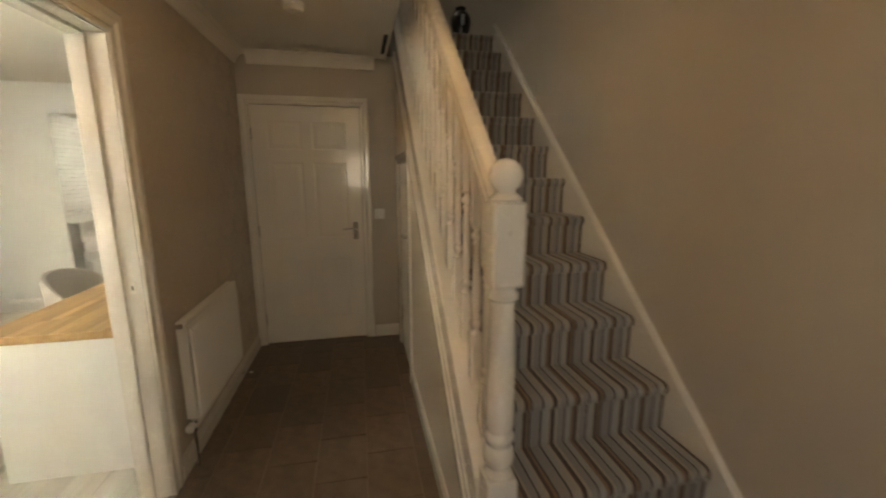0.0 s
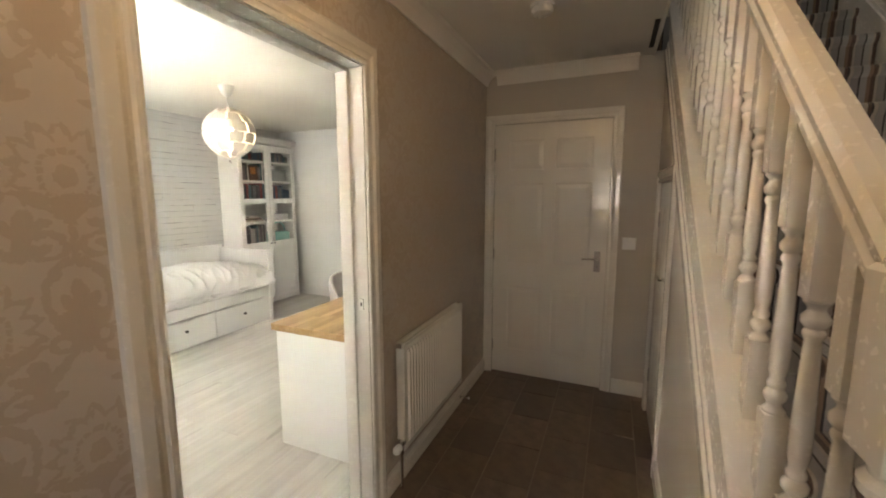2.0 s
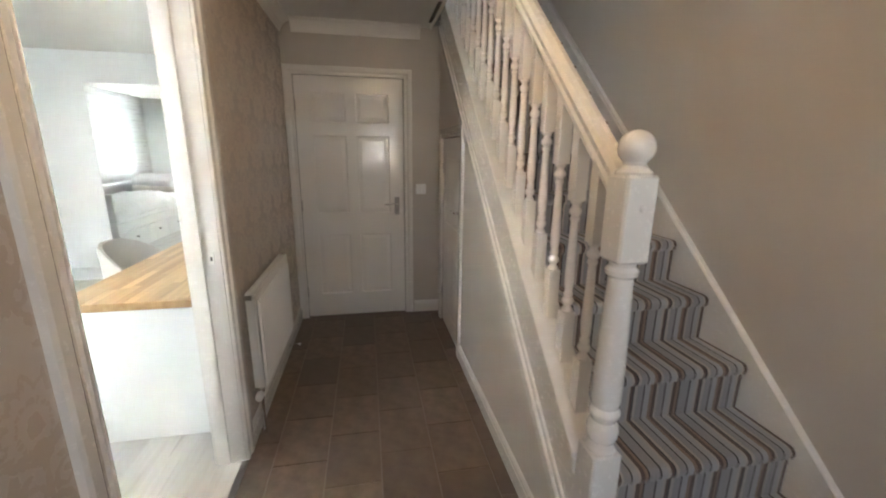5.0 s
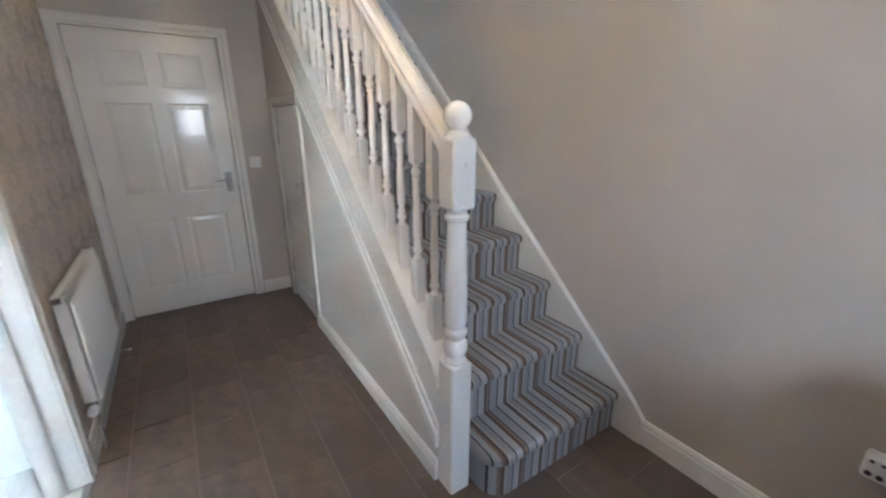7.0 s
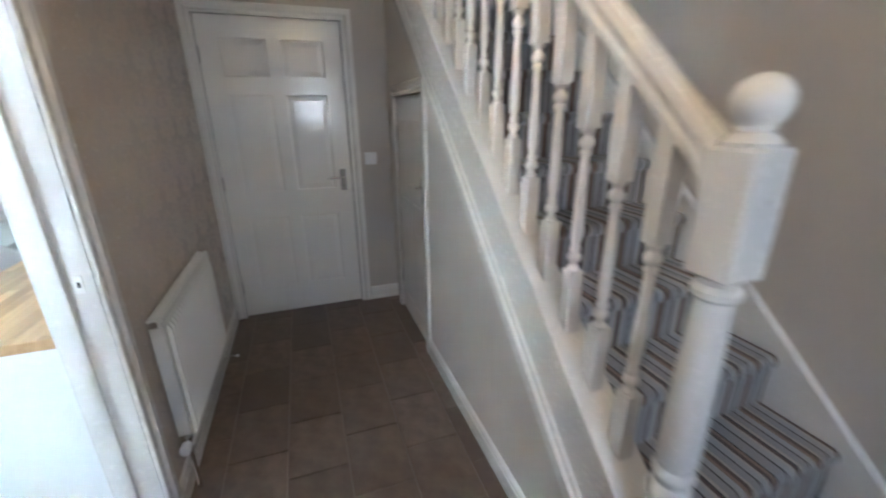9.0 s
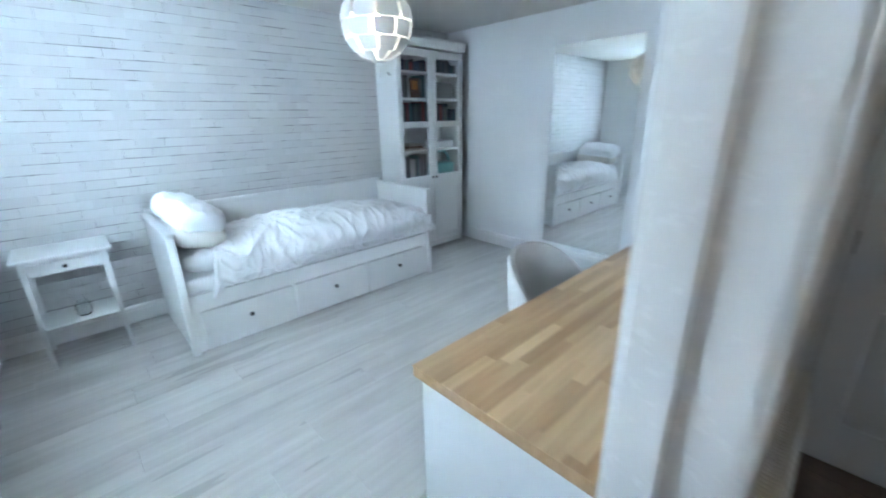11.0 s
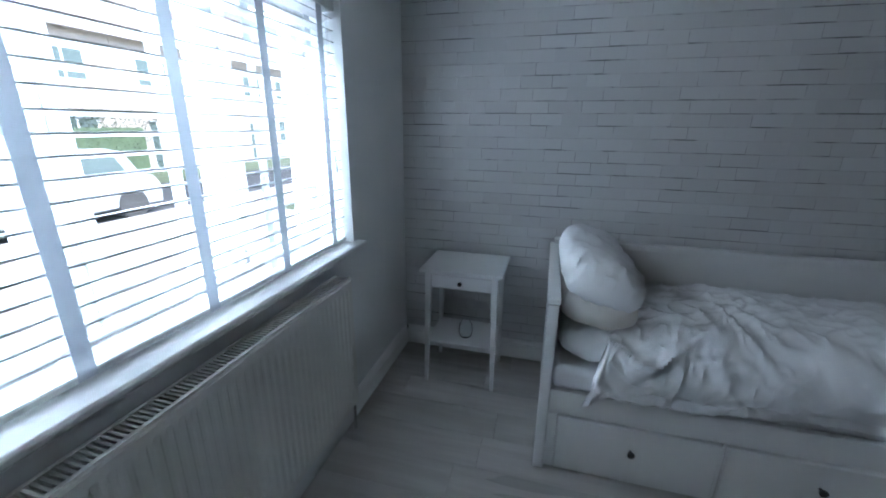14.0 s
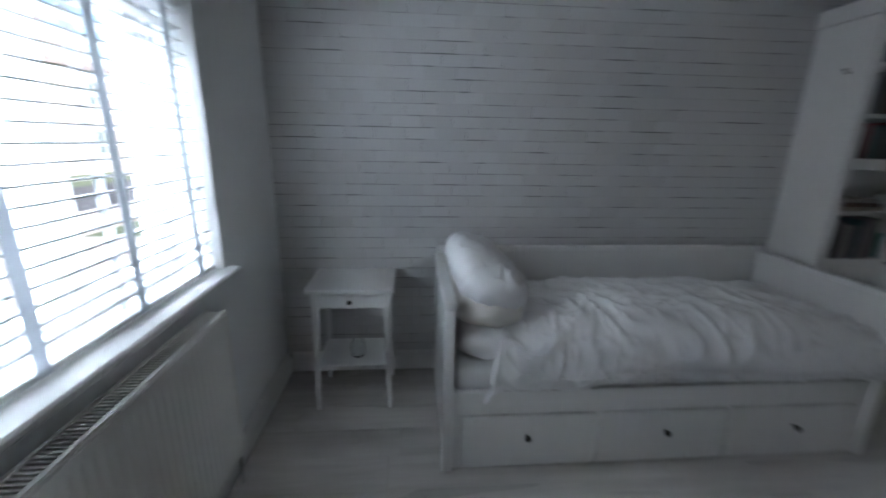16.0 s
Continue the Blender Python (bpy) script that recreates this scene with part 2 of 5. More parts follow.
M_TILE = paint("brown_floor_tile", (0.172, 0.128, 0.097), 0.40, 0.30, 26, 0.25, 0.0012, per_object=0.24)
mottle(M_TILE, 13.0, (0.12, 0.088, 0.066), 0.8)
M_GROUT = paint("floor_grout", (0.235, 0.194, 0.162), 0.8, 0.10, 200, 0.3)
M_PLANK = wood("pale_grey_laminate", (0.41, 0.395, 0.375), (0.59, 0.575, 0.55), 0.36, "y", 1.0, 0.09, 0.9)
M_GAP = paint("plank_joint", (0.20, 0.19, 0.18), 0.8)
M_BRICK = paint("white_brick_paper", (0.54, 0.54, 0.535), 0.55, 0.10, 38, 0.55, 0.0025, per_object=0.05)
M_MORTAR = paint("grey_mortar_paper", (0.49, 0.49, 0.485), 0.7, 0.1, 60, 0.3)
mottle(M_MORTAR, 5.5, (0.14, 0.14, 0.145), 1.0, (1.0, 1.0, 2.6), 8.0)
M_CARPET = stripes()
M_STEEL = paint("brushed_steel", (0.34, 0.325, 0.31), 0.34, 0.05, 200, 0.05, metal=1.0)
M_CHROME = paint("chrome", (0.75, 0.75, 0.75), 0.10, 0.02, 200, 0.0, metal=1.0)
M_BLACK = paint("dark_knob", (0.035, 0.03, 0.03), 0.4)
M_BLOCK = wood("oak_block_worktop", (0.35, 0.205, 0.09), (0.62, 0.42, 0.22), 0.35, "y", 1.6, 0.9, 0.7)
M_BEDWHITE = paint("white_furniture_lacquer", (0.74, 0.74, 0.73), 0.35, 0.03, 80, 0.06)
M_COTTON = paint("white_cotton", (0.80, 0.80, 0.81), 0.85, 0.03, 500, 0.25, 0.0008)
M_UPVC = paint("white_upvc", (0.82, 0.83, 0.83), 0.28, 0.02, 60, 0.03)
M_SLAT = paint("white_blind_slat", (0.80, 0.80, 0.79), 0.4, 0.03, 90, 0.05)
M_TAPE = paint("blind_tape", (0.62, 0.64, 0.67), 0.9, 0.06, 400, 0.3)


def let_light_through(m, share, colour):
    """Thin cloth or plastic: part of the light goes through."""
    n, l = m.node_tree.nodes, m.node_tree.links
    t, mx = n.new("ShaderNodeBsdfTranslucent"), n.new("ShaderNodeMixShader")
    t.inputs["Color"].default_value = (*colour, 1)
    mx.inputs[0].default_value = share
    l.new(n["Principled BSDF"].outputs[0], mx.inputs[1])
    l.new(t.outputs[0], mx.inputs[2])
    l.new(mx.outputs[0], n["Material Output"].inputs[0])


let_light_through(M_TAPE, 0.55, (0.70, 0.72, 0.75))
M_GLASS = glass("clear_glass", clear=True)
M_VASEGLASS = glass("jar_glass", (0.95, 0.97, 0.97), 0.02, True)
M_MIRROR = paint("mirror_silver", (0.88, 0.90, 0.90), 0.02, 0.0, 50, 0.0, metal=1.0)
M_BULB = glow("warm_bulb", (1.0, 0.68, 0.38), 6)
M_LED = glow("pendant_bulb_glow", (1.0, 0.74, 0.45), 5.0)
M_SHADE = paint("white_shade_plastic", (0.66, 0.66, 0.65), 0.4, 0.02, 80, 0.03)
let_light_through(M_SHADE, 0.08, (0.85, 0.83, 0.80))
M_FABRIC = paint("beige_upholstery", (0.50, 0.48, 0.45), 0.9, 0.08, 300, 0.4, 0.001)
M_GAP_SHADE = paint("gap_shade_board", (0.03, 0.022, 0.018), 0.7)
M_PINE = wood("waxed_pine", (0.17, 0.095, 0.035), (0.32, 0.20, 0.085), 0.35, "y", 1.0, 0.0, 0.8)


# ---- building helpers ----
def thing(name, label, category, at=(0, 0, 0), group="", kind=""):
    ob = new(name)
    ob.matrix_world = pose(*at)
    ob.empty_display_size = 0.05
    return tagged(ob, label, category, group, kind)


def mesh_of(name, bm, material):
    me = bpy.data.meshes.new(name)
    bmesh.ops.recalc_face_normals(bm, faces=bm.faces)
    bm.to_mesh(me)
    bm.free()
    for mt in material if isinstance(material, (list, tuple)) else (material,):
        me.materials.append(mt)
    return me


def part(name, bm, material, parent, label="", smooth=False):
    """One mesh object, built in the world's metres, under its thing."""
    me = mesh_of(name, bm, material)
    if smooth:
        for f in me.polygons:
            f.use_smooth = True
        me.set_sharp_from_angle(angle=radians(38))
    ob = new(name, me)
    if parent is not None:
        bpy.context.view_layer.update()
        ob.parent = parent
        ob.matrix_parent_inverse = parent.matrix_world.inverted()
    return tagged(ob, label)


def solid(name, bm, material, label, category, kind="", group="", smooth=False):
    return tagged(part(name, bm, material, None, "", smooth), label, category, group, kind)


def box(lo, hi, bevel=0.0, bm=None, seg=1):
    """A box between two corners; with a bevel its edges are rounded."""
    own = bmesh.new()
    vs = [own.verts.new((x, y, z)) for x in (lo[0], hi[0]) for y in (lo[1], hi[1]) for z in (lo[2], hi[2])]
    for q in ((0, 1, 3, 2), (4, 6, 7, 5), (0, 4, 5, 1), (2, 3, 7, 6), (0, 2, 6, 4), (1, 5, 7, 3)):
        own.faces.new([vs[i] for i in q])
    if bevel:
        bmesh.ops.bevel(own, geom=own.edges[:], offset=bevel, segments=seg, affect="EDGES", profile=0.5)
    if bm is None:
        return own
    join(bm, own)
    return bm


def join(bm, other, m=None):
    if m is not None:
        bmesh.ops.transform(other, matrix=m, verts=other.verts)
    tmp = bpy.data.meshes.new("tmp")
    other.to_mesh(tmp)
    other.free()
    bm.from_mesh(tmp)
    bpy.data.meshes.remove(tmp)
    return bm


def moved(bm, m):
    bmesh.ops.transform(bm, matrix=m, verts=bm.verts)
    return bm


def lathe(profile, seg=20, at=(0, 0, 0)):
    """Rows of (radius, height), turned about z."""
    bm = bmesh.new()
    rings = []
    for r, z in profile:
        rings.append([bm.verts.new((at[0] + r * math.cos(2 * math.pi * i / seg), at[1] + r * math.sin(2 * math.pi * i / seg), at[2] + z)) for i in range(seg)])
    for a, b in zip(rings, rings[1:]):
        for i in range(seg):
            bm.faces.new((a[i], a[(i + 1) % seg], b[(i + 1) % seg], b[i]))
    bm.faces.new(rings[0][::-1])
    bm.faces.new(rings[-1])
    return bm


def rod(a, b, r, seg=12):
    a, b = Vector(a), Vector(b)
    bm = lathe([(r * 0.9, 0), (r, min(0.002, r * .2)), (r, (b - a).length - min(0.002, r * .2)), (r * 0.9, (b - a).length)], seg)
    return moved(bm, Matrix.Translation(a) @ (b - a).to_track_quat("Z", "Y").to_matrix().to_4x4())


def prism(points, lo, hi, axis="x", bevel=0.0):
    """A flat outline, given in the two axes left over, drawn out along one axis."""
    bm = bmesh.new()

    def at(p, d):
        return (d, p[0], p[1]) if axis == "x" else (p[0], d, p[1]) if axis == "y" else (p[0], p[1], d)

    a, b = [bm.verts.new(at(p, lo)) for p in points], [bm.verts.new(at(p, hi)) for p in points]
    bm.faces.new(a)
    bm.faces.new(b[::-1])
    for i in range(len(points)):
        j = (i + 1) % len(points)
        bm.faces.new((a[j], a[i], b[i], b[j]))
    if bevel:
        bmesh.ops.recalc_face_normals(bm, faces=bm.faces)
        bmesh.ops.bevel(bm, geom=bm.edges[:], offset=bevel, segments=1, affect="EDGES", profile=0.5)
    return bm


def profile_run(profile, a, b, out):
    """A moulding: rows of (out, up) swept from a to b; out is the direction away from the wall."""
    a, b, out = Vector(a), Vector(b), Vector(out)
    bm = bmesh.new()
    up = out.cross((b - a).normalized())
    if up.z < -0.01 or (abs(up.z) < 0.01 and up.x + up.y < 0):
        up = -up
    ends = [[bm.verts.new(e + out * p[0] + up * p[1]) for p in profile] for e in (a, b)]
    for i in range(len(profile)):
        j = (i + 1) % len(profile)
        bm.faces.new((ends[0][i], ends[0][j], ends[1][j], ends[1][i]))
    bm.faces.new(ends[0])
    bm.faces.new(ends[1][::-1])
    return bm

# ---- plan ----
XW, XH0, YS, YN = -3.57, -0.12, 1.35, 5.47       # bedroom: west wall, hall wall's back, window wall, north wall
HC = 2.345                                         # ceiling height
XS, XR, YD, YF = 1.20, 2.09, 4.00, -0.75           # under-stair wall, stair wall, end wall with the door, front wall
OY0, OY1, OZ = 1.52, 2.345, 1.945                   # opening between hall and bedroom
RISE, GOING, NOSE1, STEPS = 0.2015, 0.229, 1.345, 13
SLOPE = RISE / GOING
TOP = RISE * STEPS
UP = 5.0


def pitch(y):
    return RISE + SLOPE * (y - NOSE1)


# ---- large structure ----
def wall_boxes(boxes):
    bm = bmesh.new()
    for lo, hi in boxes:
        box(lo, hi, 0, bm)
    return bm


def structure(name, bm, material, label, category="wall"):
    return solid(name, bm, material, label, category, "structure")


floor_hall = structure("floor_hall", box((-0.003, YF, -0.10), (XR + 0.1, YD + 0.1, -0.004)), M_GROUT, "brown tiled hall floor with pale joints", "floor")
floor_bedroom = structure("floor_bedroom", box((XW - 0.1, YS - 0.25, -0.10), (-0.004, YN + 0.1, -0.004)), M_GAP, "pale grey wood laminate bedroom floor", "floor")

# Wall between hall and bedroom, papered on the hall side.
bm = wall_boxes([((XH0, YF, 0), (0, OY0, HC + 0.2)), ((XH0, OY1, 0), (0, YN, HC + 0.2)), ((XH0, OY0, OZ), (0, OY1, HC + 0.2))])
bm.faces.ensure_lookup_table()
bmesh.ops.recalc_face_normals(bm, faces=bm.faces)
for f in bm.faces:
    if f.normal.x > 0.9:
        f.material_index = 1
structure("wall_west_hall", bm, [M_WHITE_WALL, M_DAMASK], "hall wall with taupe damask wallpaper and a cased opening")
DX0, DX1, DZ = 0.07, 0.905, 1.97
# The box under the stairs is unseen, added to keep outside light out.
structure("wall_north_hall", wall_boxes([((0, YD, 0), (DX0 - 0.03, YD + 0.12, HC)), ((DX1 + 0.03, YD, 0), (XS + 0.05, YD + 0.12, HC)), ((XS + 0.05, YD + 0.06, 0), (XR, YD + 0.12, HC)), ((DX0 - 0.03, YD, DZ + 0.03), (DX1 + 0.03, YD + 0.12, HC))]), M_HALL, "beige painted end wall of the hall")
structure("wall_east_hall", box((XR, YF, 0), (XR + 0.12, YN, UP)), M_HALL, "beige painted wall beside the stairs")
FX0, FX1, FZ = 0.25, 1.15, 2.05
structure("wall_south_hall", wall_boxes([((0, YF - 0.15, 0), (FX0, YF, UP)), ((FX1, YF - 0.15, 0), (XR, YF, UP)), ((FX0, YF - 0.15, FZ), (FX1, YF, UP))]), M_HALL, "beige painted wall round the front door")
structure("ceiling_hall", wall_boxes([((0, YF, HC), (1.12, YD + 0.12, HC + 0.2)), ((1.12, YF, HC), (XR, 1.30, HC + 0.2))]), M_CEIL, "white ceiling of the hall", "ceiling")
structure("wall_landing_west", box((-0.1, YF, HC + 0.2), (0, YN, UP)), M_HALL, "beige painted landing wall")
# Carried down to the floor, unseen, to stop light leaking under the stairs.
structure("wall_landing_north", box((0, 5.2, 0), (XR, 5.3, UP)), M_HALL, "beige painted wall at the back of the landing")
structure("floor_landing", box((0, YD + 0.145, HC + 0.02), (XR, 5.2, TOP - 0.004)), M_CARPET, "carpeted landing at the head of the stairs", "floor")
structure("ceiling_landing", box((-0.1, YF - 0.15, UP), (XR + 0.12, 5.3, UP + 0.1)), M_CEIL, "white ceiling over the stairwell", "ceiling")

# Bedroom shell.
WX0, WX1, WZ0, WZ1 = -2.875, -1.05, 0.891, 1.945
structure("wall_south_bedroom", wall_boxes([((XW - 0.1, YS - 0.25, 0), (WX0, YS, HC)), ((WX1, YS - 0.25, 0), (XH0, YS, HC)), ((WX0, YS - 0.25, 0), (WX1, YS, WZ0)), ((WX0, YS - 0.25, WZ1), (WX1, YS, HC))]), M_WHITE_WALL, "white painted window wall")
wall_west = structure("wall_west_bedroom", box((XW - 0.1, YS, 0), (XW, YN + 0.1, HC)), M_MORTAR, "white brick-effect papered wall")
structure("wall_north_bedroom", box((XW, YN, 0), (0.0, YN + 0.1, HC)), M_WHITE_WALL, "white painted bedroom wall")
structure("ceiling_bedroom", box((XW - 0.1, YS - 0.25, HC), (XH0, YN + 0.1, HC + 0.1)), M_CEIL, "white bedroom ceiling", "ceiling")

SKIRT = [(0, 0), (0.016, 0), (0.016, 0.072), (0.012, 0.080), (0.012, 0.088), (0.006, 0.100), (0, 0.104)]


def skirting(a, b, out, mat=None, k=1.0):
    return structure("baseboard", profile_run([(p[0], p[1] * k) for p in SKIRT], a, b, out), mat or M_GLOSS, "white moulded skirting board", "baseboard")


skirting((0, OY1 + 0.091, 0), (0, YD, 0), (1, 0, 0))
skirting((0, YF, 0), (0, OY0 - 0.091, 0), (1, 0, 0))
skirting((DX1 + 0.075, YD, 0), (XS, YD, 0), (0, -1, 0))
skirting((XS, 1.575, 0), (XS, 3.105, 0), (-1, 0, 0))
skirting((XR, YF, 0), (XR, 1.215, 0), (-1, 0, 0), None, 1.2)
skirting((XW, YS + 0.016, 0), (XW, 5.45, 0), (1, 0, 0), M_SATIN, 1.3)
skirting((XW + 0.016, YS, 0), (XH0, YS, 0), (0, 1, 0), M_SATIN, 1.3)
skirting((XW + 0.37, YN, 0), (XH0 - 0.016, YN, 0), (0, -1, 0), M_SATIN, 1.3)
skirting((XH0, OY1 + 0.07, 0), (XH0, YN, 0), (-1, 0, 0), M_SATIN, 1.3)

# Coving along the hall's papered wall and end wall.
COVE = [(0, 0), (0, -0.086), (0.010, -0.084), (0.014, -0.070), (0.030, -0.042), (0.056, -0.020), (0.074, -0.014), (0.080, 0)]
structure("coving", profile_run(COVE, (0, YF, HC), (0, YD, HC), (1, 0, 0)), M_CEIL, "white plaster coving", "trim")
structure("coving", profile_run(COVE, (0.085, YD, HC), (1.04, YD, HC), (0, -1, 0)), M_CEIL, "white plaster coving", "trim")

ARCH = [(0, 0), (0.013, 0), (0.016, 0.006), (0.016, 0.014), (0.011, 0.020), (0.013, 0.028), (0.020, 0.038), (0.020, 0.060), (0.015, 0.068), (0, 0.070)]


def architrave_set(name, corner0, corner1, top, out, label, mat, wide=1.0):
    """Three moulded boards round an opening, mitred at the top corners. corner0, corner1: its inner edges at the floor."""
    a, b, out = Vector(corner0), Vector(corner1), Vector(out)
    along = (b - a).normalized()
    bm = bmesh.new()
    rows = []
    for base, sx in ((a, -1), (b, 1)):
        for z in (0, None):
            row = []
            for o, w in ((p, q * wide) for p, q in ARCH):
                zz = 0.0 if z == 0 else top + w
                row.append(bm.verts.new(base + out * o + along * (sx * w) + Vector((0, 0, zz))))
            rows.append(row)
    for r0, r1 in ((rows[0], rows[1]), (rows[1], rows[3]), (rows[3], rows[2])):
        for i in range(len(ARCH) - 1):
            bm.faces.new((r0[i], r0[i + 1], r1[i + 1], r1[i]))
    return structure(name, bm, mat, label, "trim")


# Cased opening: lining, stop, architraves, strike plate.
frame_open = thing("door_frame_1", "white gloss lining of the open doorway, without a door", "door frame", (-0.06, OY0, 0), kind="structure")
bm = bmesh.new()
for lo, hi in (((XH0 - 0.002, OY0 - 0.0, 0), (0.002, OY0 + 0.004, OZ)), ((XH0 - 0.002, OY1 - 0.004, 0), (0.002, OY1, OZ)), ((XH0 - 0.002, OY0, OZ - 0.004), (0.002, OY1, OZ))):
    box(lo, hi, 0, bm)
part("lining", bm, M_GLOSS, frame_open)
bm = bmesh.new()
for lo, hi in (((XH0, OY0 + 0.004, 0), (-0.062, OY0 + 0.018, OZ - 0.004)), ((XH0, OY1 - 0.018, 0), (-0.062, OY1 - 0.004, OZ - 0.004)), ((XH0, OY0 + 0.018, OZ - 0.018), (-0.062, OY1 - 0.018, OZ - 0.004))):
    box(lo, hi, 0.002, bm)
part("door_stop", bm, M_GLOSS, frame_open)
plate = part("strike_plate", box((-0.045, OY1 - 0.007, 0.955), (-0.022, OY1 - 0.003, 1.005), 0.001), M_RADIATOR, frame_open, "small steel strike plate")
part("latch_hole", box((-0.036, OY1 - 0.0085, 0.972), (-0.029, OY1 - 0.0065, 0.988)), M_BLACK, plate)
architrave_set("architrave", (0, OY0, 0), (0, OY1, 0), OZ, (1, 0, 0), "white moulded architrave on the papered wall", M_GLOSS, 1.30)
architrave_set("architrave", (XH0, OY0, 0), (XH0, OY1, 0), OZ, (-1, 0, 0), "white moulded architrave on the bedroom side", M_GLOSS)
structure("threshold_strip", prism([(-0.018, 0), (0.012, 0), (0.008, 0.005), (-0.014, 0.005)], OY0 + 0.004, OY1 - 0.004, "y"), M_STEEL, "thin metal threshold strip", "trim")
architrave_set("architrave", (DX0, YD, 0), (DX1, YD, 0), DZ, (0, -1, 0), "white moulded architrave round the panelled door", M_GLOSS)
structure("door_lining", wall_boxes([((DX0 - 0.03, YD, 0), (DX0 - 0.002, YD + 0.12, DZ + 0.03)), ((DX1 + 0.002, YD, 0), (DX1 + 0.03, YD + 0.12, DZ + 0.03)), ((DX0 - 0.002, YD, DZ + 0.003), (DX1 + 0.002, YD + 0.12, DZ + 0.03))]), M_GLOSS, "white door lining", "trim")


def panel_bm(w, h):
    """A moulded panel in the plane x, z, standing towards -y: a groove round it and a raised field with a sloped edge."""
    bm = bmesh.new()
    rings = [(0, 0), (0.006, 0.0035), (0.012, 0.004), (0.040, -0.0005)]
    prev = None
    for ins, d in rings:
        ring = [bm.verts.new(p) for p in ((ins, d, ins), (w - ins, d, ins), (w - ins, d, h - ins), (ins, d, h - ins))]
        if prev:
            for i in range(4):
                bm.faces.new((prev[i], prev[(i + 1) % 4], ring[(i + 1) % 4], ring[i]))
        prev = ring
    bm.faces.new(prev)
    return bm


def moulded_leaf(w, h, cols, rows, thick=0.038):
    """A door leaf in x, z with its front at y = 0; panels lie in holes of the front face."""
    bm = bmesh.new()
    xs = sorted({0, w, *[v for c in cols for v in c]})
    zs = sorted({0, h, *[v for r in rows for v in r]})
    for i in range(len(xs) - 1):
        for j in range(len(zs) - 1):
            cell = (xs[i], xs[i + 1]) in cols and (zs[j], zs[j + 1]) in rows
            if cell:
                join(bm, panel_bm(xs[i + 1] - xs[i], zs[j + 1] - zs[j]), pose(xs[i], 0, zs[j]))
            else:
                vs = [bm.verts.new(p) for p in ((xs[i], 0, zs[j]), (xs[i + 1], 0, zs[j]), (xs[i + 1], 0, zs[j + 1]), (xs[i], 0, zs[j + 1]))]
                bm.faces.new(vs)
    bmesh.ops.remove_doubles(bm, verts=bm.verts, dist=1e-5)
    edge = [bm.verts.new(p) for p in ((0, thick, 0), (w, thick, 0), (w, thick, h), (0, thick, h))]
    bm.faces.new(edge[::-1])
    rim = [(0, 0, 0), (w, 0, 0), (w, 0, h), (0, 0, h)]
    c = [bm.verts.new(p) for p in rim]
    for i in range(4):
        j = (i + 1) % 4
        bm.faces.new((c[i], c[j], edge[j], edge[i]))
    return bm


def lever_handle(parent, m, side=1):
    """Lever on a long backplate, in x, z standing towards -y, at the pose m."""
    plate = part("backplate", moved(box((-0.021, -0.008, -0.075), (0.021, 0, 0.075), 0.003), m), M_STEEL, parent, "brushed steel backplate")
    bm = rod((0, -0.006, 0.02), (0, -0.045, 0.02), 0.009)
    join(bm, rod((0, -0.043, 0.02), (side * 0.05, -0.046, 0.024), 0.0085))
    join(bm, rod((side * 0.045, -0.046, 0.024), (side * 0.105, -0.040, 0.016), 0.0075))
    part("lever", moved(bm, m), M_CHROME, plate, "curved chrome lever", smooth=True)
    part("keyhole", moved(lathe([(0.004, 0), (0.004, 0.001)], 10), m @ pose(0, -0.0085, -0.04, 90)), M_BLACK, plate)


def hinge(parent, m):
    bm = rod((0, -0.004, -0.045), (0, -0.004, 0.045), 0.0055, 10)
    box((-0.008, -0.003, -0.045), (0.008, 0, 0.045), 0, bm)
    part("hinge", moved(bm, m), M_STEEL, parent, "steel butt hinge")


# Unseen walls added behind the end door to stop light leaking past it.
structure("door_leak_block", wall_boxes([((-0.10, YD + 0.90, -0.02), (1.40, YD + 1.0, 2.45)), ((-0.20, YD + 0.121, -0.02), (-0.10, YD + 1.0, 2.45)), ((1.40, YD + 0.121, -0.02), (1.50, YD + 1.0, 2.45)), ((-0.10, YD + 0.121, 2.30), (1.40, YD + 0.90, 2.40)), ((-0.10, YD + 0.121, -0.06), (1.40, YD + 0.90, -0.001))]), M_HALL, "unseen plain walls added behind the door to block light")

# Six-panel door at the end of the hall.
W, H = DX1 - DX0 - 0.006, DZ - 0.012
door_end = thing("door_1", "white gloss six-panel door, closed, with a steel lever handle", "door", (DX0 + 0.003, YD + 0.004, 0.008), kind="structure")
cols = [(0.115, 0.375), (W - 0.375, W - 0.115)]
rows = [(0.20, 0.72), (0.90, 1.52), (1.62, 1.84)]
leaf = part("door_leaf", moved(moulded_leaf(W, H, cols, rows), pose(DX0 + 0.003, YD + 0.004, 0.010)), M_DOOR, door_end)
lever_handle(door_end, pose(DX1 - 0.062, YD + 0.004, 0.965), -1)
for z in (0.23, 0.98, 1.75):
    hinge(door_end, pose(DX0 + 0.001, YD + 0.003, z))
part("keep_plate", box((DX1 + 0.001, YD - 0.003, 0.93), (DX1 + 0.012, YD + 0.002, 1.0), 0.001), M_STEEL, door_end, "steel keep on the frame")

# Light switch and smoke alarm.
sw = thing("light_switch", "white plastic light switch on the beige wall", "light switch", (1.045, YD, 1.105))
part("switch_plate", box((1.002, YD - 0.009, 1.062), (1.088, YD, 1.148), 0.003), M_UPVC, sw)
part("rocker", box((1.036, YD - 0.014, 1.085), (1.054, YD - 0.008, 1.125), 0.002), M_UPVC, sw)
sa = thing("smoke_alarm", "round white smoke alarm on the hall ceiling", "smoke alarm", (0.572, 3.03, HC))
